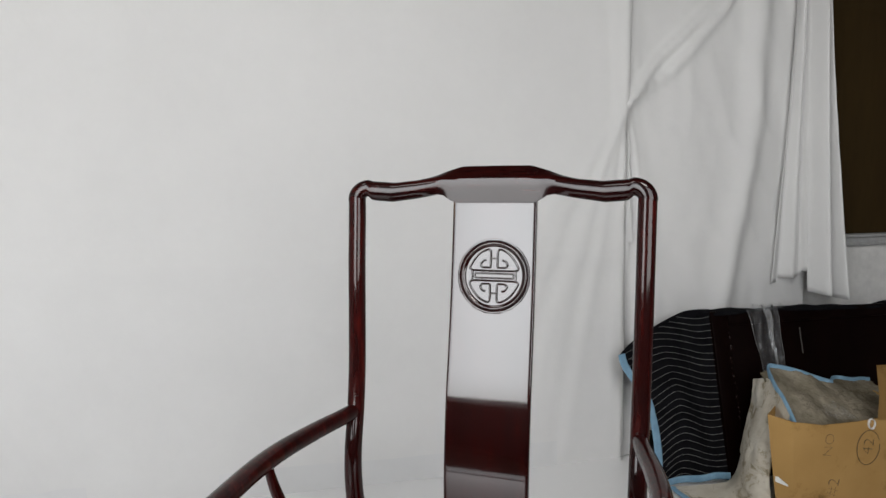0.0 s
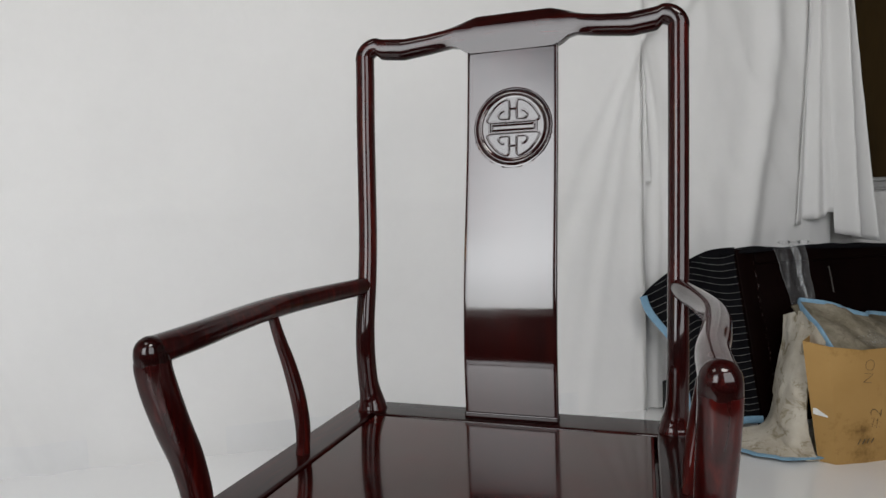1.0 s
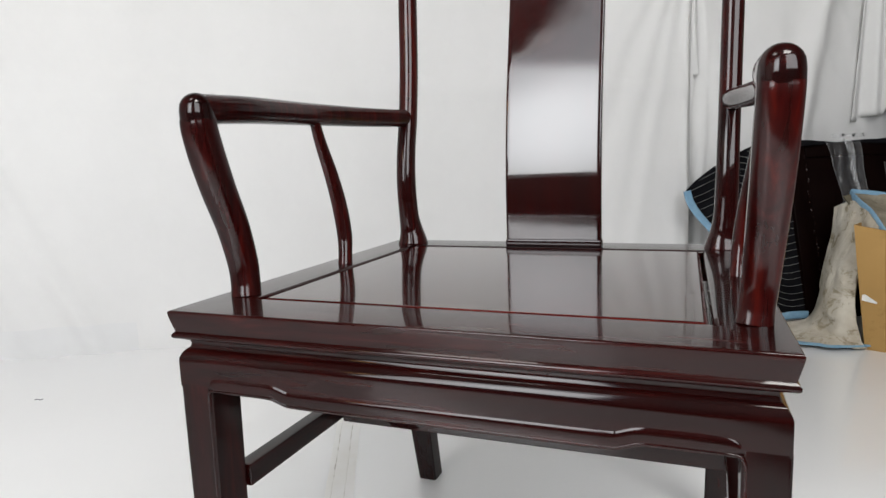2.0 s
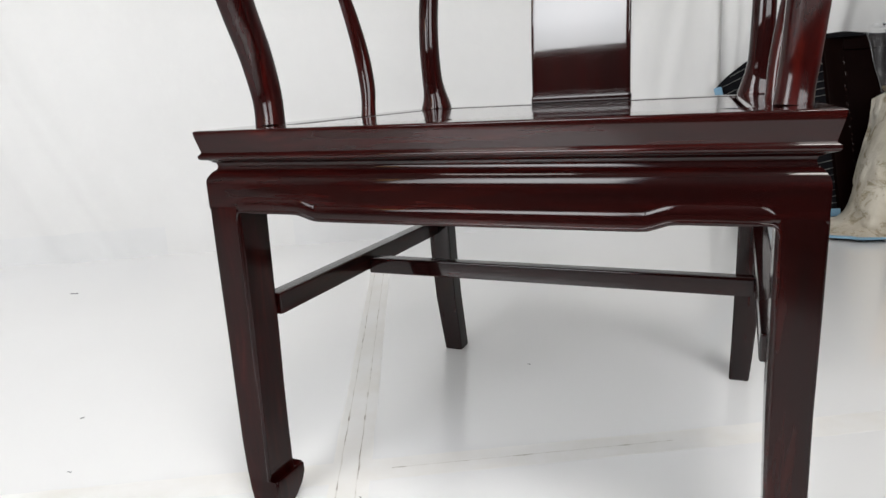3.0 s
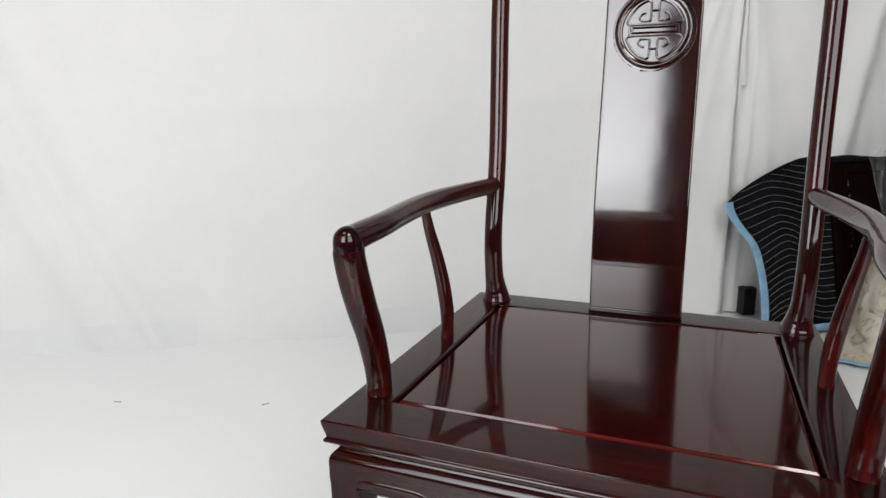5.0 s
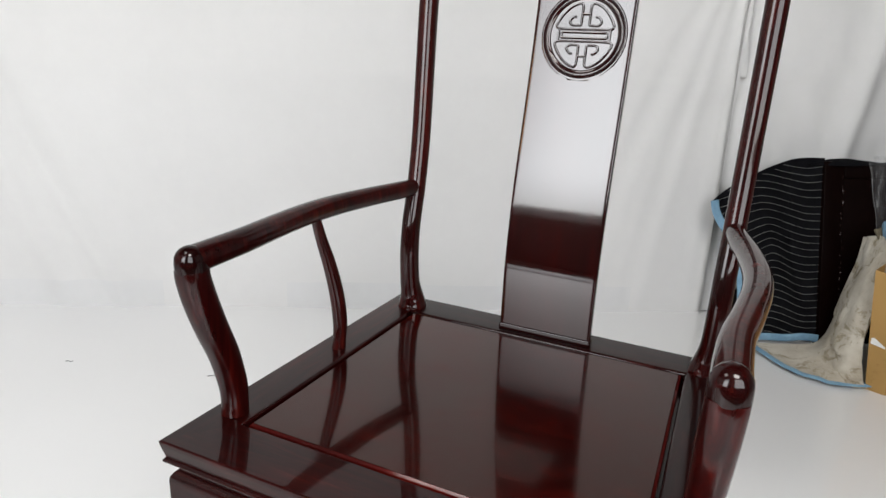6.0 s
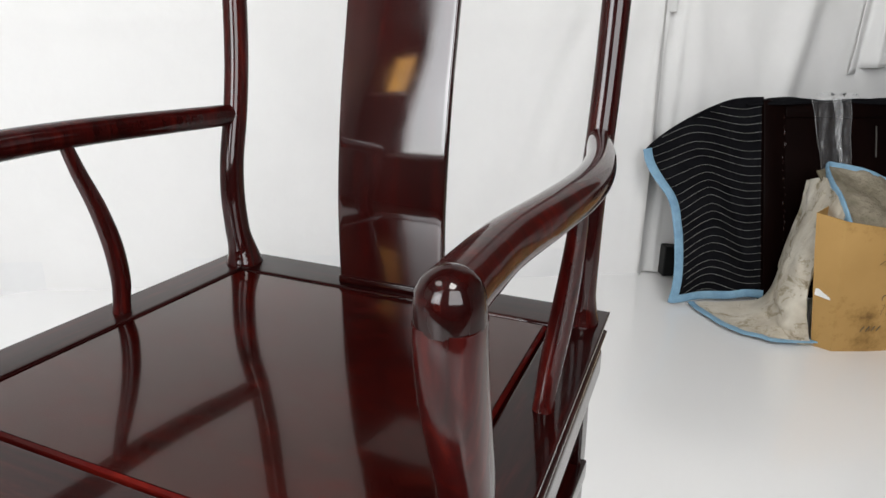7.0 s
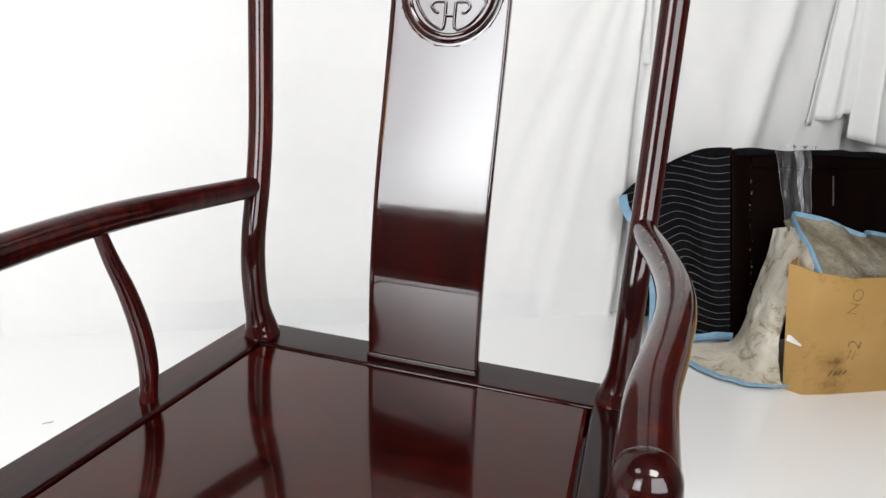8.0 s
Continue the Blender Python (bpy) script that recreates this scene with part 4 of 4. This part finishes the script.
# a small black block showing past the cloth's edge
tagged(part("black_block", box(rpose(2.443, -0.03, 0.05), (0.05, 0.04, 0.10), 0.003), BLACK, None), "small matt black block standing behind the quilt", "block")

# ---------------------------------------------------------------- carton with a quilt stuffed in it
carton = thing("cardboard_box", rw(2.60, -0.58, 0), "open brown cardboard box with marker writing and dirt stains", "box")
BOX_H = 0.335


def carton_outline(z, inset=0.0):
    """The box is bulged and leans outwards towards the top on its free side."""
    k = z / BOX_H
    pts = [(2.590 - 0.052 * k, -0.555), (2.618 - 0.030 * k, -0.592 - 0.006 * k), (2.70 - 0.02 * k, -0.600 - 0.012 * math.sin(k * 2.5)), (2.80, -0.600 - 0.012 * math.sin(k * 2.5)), (3.02, -0.600 - 0.008 * k), (3.04, -0.34), (2.90, -0.335), (2.76, -0.36)]
    c = Vector((2.81, -0.45))
    return [(c.x + (s - c.x) * (1 - inset), c.y + (o - c.y) * (1 - inset)) for s, o in pts]


def rim(i, z):
    return z + (0.012 if i == 0 else 0.0) - (0.014 if i in (2, 3) else 0)


body = bmesh.new()
rings = []
for z in (0.0, 0.008, 0.08, 0.16, 0.24, BOX_H):
    rings.append([rw(s, o, z if z < BOX_H else rim(i, z)) for i, (s, o) in enumerate(carton_outline(z))])
rings.append([rw(s, o, rim(i, BOX_H)) for i, (s, o) in enumerate(carton_outline(BOX_H, 0.018))])
for z in (0.2, 0.05):
    rings.append([rw(s, o, z) for s, o in carton_outline(z, 0.02)])
skin(body, rings)
part("box_body", body, CARD, carton, angle=25)


def face_point(s, z, out=0.0):
    k = z / BOX_H
    o = -0.600 - 0.012 * math.sin(k * 2.5) * (1 if s < 2.8 else 1 - (s - 2.8) / 0.22) - (0.008 * k * (s - 2.8) / 0.22 if s > 2.8 else 0)
    return rw(s, o - out, z)


flap = bmesh.new()
skin(flap, [[face_point(s, BOX_H - 0.015, 0.001) + d, face_point(s, BOX_H + 0.06, 0.004) + d, face_point(s + 0.004, BOX_H + 0.145, -0.012) + d] for s, d in ((2.865, Vector()), (2.95, Vector()), (3.01, Vector()))], cap=False, closed=False)
bmesh.ops.solidify(flap, geom=flap.faces[:], thickness=0.004)
part("flap", flap, CARD, carton, "upright cardboard flap")


def writing(text, s, z, height, turn, name="marker_writing", squash=1.0):
    cu = bpy.data.curves.new(name, "FONT")
    cu.body, cu.size, cu.extrude = text, height, 0.0003
    cu.align_x, cu.align_y = "CENTER", "CENTER"
    cu.offset = -0.0017
    tmp = new(name, cu)
    bpy.context.view_layer.update()
    me = bpy.data.meshes.new_from_object(tmp.evaluated_get(bpy.context.evaluated_depsgraph_get()))
    bpy.data.objects.remove(tmp)
    me.materials.clear()
    me.materials.append(INK)
    ob = new(name, me)
    p = face_point(s, z, 0.0022)
    ob.parent = carton
    ob.matrix_parent_inverse = carton.matrix_world.inverted()
    ob.matrix_world = Matrix.Translation(p) @ pose(0, 0, 0, 90, 0, ROOM_TURN) @ pose(0, 0, 0, 0, 0, turn) @ Matrix.Diagonal((1, squash, 1, 1))
    tagged(ob, "black marker writing")


writing("NO", 2.70, 0.262, 0.045, 82)
writing("#2", 2.722, 0.130, 0.055, 78)
writing("42", 2.835, 0.245, 0.052, 80)
ring_pts = [face_point(2.835 + 0.040 * math.cos(a), 0.240 + 0.052 * math.sin(a), 0.0016) for a in np.linspace(0.4, 6.4, 30)]
part("marker_ring", limb(ring_pts, [(0.0009, 0.0009)] * 30, N, 2.0, per=2, n=5), INK, carton, "hand-drawn ring in black marker")
for k in range(4):
    s = 2.672 + 0.014 * k
    part("marker_bar", limb([face_point(s, 0.058, 0.0016), face_point(s + 0.004, 0.066, 0.0016), face_point(s + 0.008, 0.072, 0.0016)], [(0.001, 0.0012)] * 3, N, 2.0, per=2, n=5), INK, carton, "faint marker stroke")
part("sticker", sheet(lambda u, v: rw(2.570 + 0.024 * u, -0.5585 - 0.026 * u, 0.140 + 0.022 * v * (1 - 0.8 * u) - 0.006 * u), 4, 2, 0.0006), PAPER, carton, "torn white sticker")
wash = [face_point(2.842 + 0.011 * math.cos(a), 0.312 + 0.015 * math.sin(a), 0.003) for a in np.linspace(0, 2 * math.pi, 18)]
part("reinforcement_ring", limb(wash, [(0.004, 0.0012)] * 18, N, 2.0, per=2, n=8), PAPER, carton, "white paper ring")

pad = thing("beige_quilt", rw(2.6, -0.45, 0), "soiled beige moving quilt with blue edging, stuffed in the box", "blanket")


# outer fold beside the box: from the rim down to the floor and out over it; u runs from the box to the panel
FOLD_TOP = [(2.605, -0.565, 0.335), (2.620, -0.510, 0.372), (2.650, -0.430, 0.392), (2.684, -0.310, 0.380)]
FOLD_MID = [(2.578, -0.530, 0.190), (2.570, -0.490, 0.200), (2.590, -0.420, 0.205), (2.640, -0.325, 0.200)]
FOLD_LOW = [(2.592, -0.530, 0.040), (2.545, -0.505, 0.045), (2.545, -0.420, 0.050), (2.600, -0.330, 0.045)]
FOLD_OUT = [(2.580, -0.558, 0.012), (2.515, -0.520, 0.014), (2.490, -0.420, 0.014), (2.520, -0.320, 0.018)]
FOLD_HEM = [(2.595, -0.560, 0.008), (2.489, -0.530, 0.008), (2.413, -0.460, 0.008), (2.400, -0.285, 0.008)]
FOLD_LINES = [[Vector(p) for p in catmull(line, 10)] for line in (FOLD_TOP, FOLD_MID, FOLD_LOW, FOLD_OUT, FOLD_HEM)]


def drape(u, v):
    k = u * 30
    i = min(int(k), 29)
    pts = [line[i].lerp(line[i + 1], k - i) for line in FOLD_LINES]
    c = catmull(pts, 10)
    q = v * 40
    j = min(int(q), 39)
    p = c[j].lerp(c[j + 1], q - j)
    w = 0.024 * noise.noise(Vector((p.x * 9, p.y * 9, p.z * 9))) + 0.012 * noise.noise(Vector((p.x * 24, p.y * 24, p.z * 26))) + 0.003 * noise.noise(Vector((p.x * 60, p.y * 60, p.z * 60)))
    return rw(p.x + w * 0.8, p.y + w * 0.5, max(p.z + w * 0.5 * smoothstep(0.0, 0.1, p.z), 0.007))


part("hanging_fold", sheet(drape, 70, 100, 0.006), BEIGE, pad)
part("binding", limb([drape(u, 0.99) + Vector((0, 0, 0.004)) for u in np.linspace(0, 1, 14)], [(0.0028, 0.012)] * 14, (0, 0, 1), 3.0, per=4, n=12), BLUE, pad, "light blue bound edge")


# the part standing up inside the box
def inside(u, v):
    s = 2.655 + 0.42 * u
    o = -0.555 + 0.19 * v ** 0.8 + 0.020 * math.sin(u * 9 + 0.6) * v + 0.012 * math.sin(u * 23 + v * 4)
    z = 0.285 + (0.118 - 0.060 * smoothstep(0.15, 0.8, u) + 0.004 * math.sin(u * 10)) * v ** 0.7
    w = 0.020 * noise.noise(Vector((s * 16, o * 16, 51))) + 0.014 * abs(noise.noise(Vector((s * 42, o * 42, z * 42)))) - 0.004
    w *= smoothstep(1.0, 0.85, v) * 0.8 + 0.2
    return rw(s, o + w, z + w)


part("inner_fold", sheet(inside, 110, 60, 0.006), SOILED, pad, "crumpled greyish beige quilt inside the box")
rim_pts = [rw(2.606, -0.588, 0.318), drape(0.05, 0.0), drape(0.3, 0.0), drape(0.6, 0.0) + Vector((0, 0, 0.003))] + [inside(u, 1.0) + Vector((0, 0, 0.004)) for u in np.linspace(0.10, 1.0, 12)]
part("binding", limb(rim_pts, [(0.012, 0.004)] * len(rim_pts), (0, 0, 1), 3.0, per=5, n=12), BLUE, pad, "light blue bound edge")
bag = sheet(lambda u, v: rw(2.76 + 0.13 * u, -0.57 + 0.10 * v, 0.315 + 0.03 * math.sin(u * 5) * math.sin(v * 3) + 0.008 * noise.noise(Vector((u * 5, v * 5, 3)))), 20, 14, 0.001)
tagged(part("plastic_bag", bag, FILM, None), "clear plastic bag lying in the cardboard box", "bag")
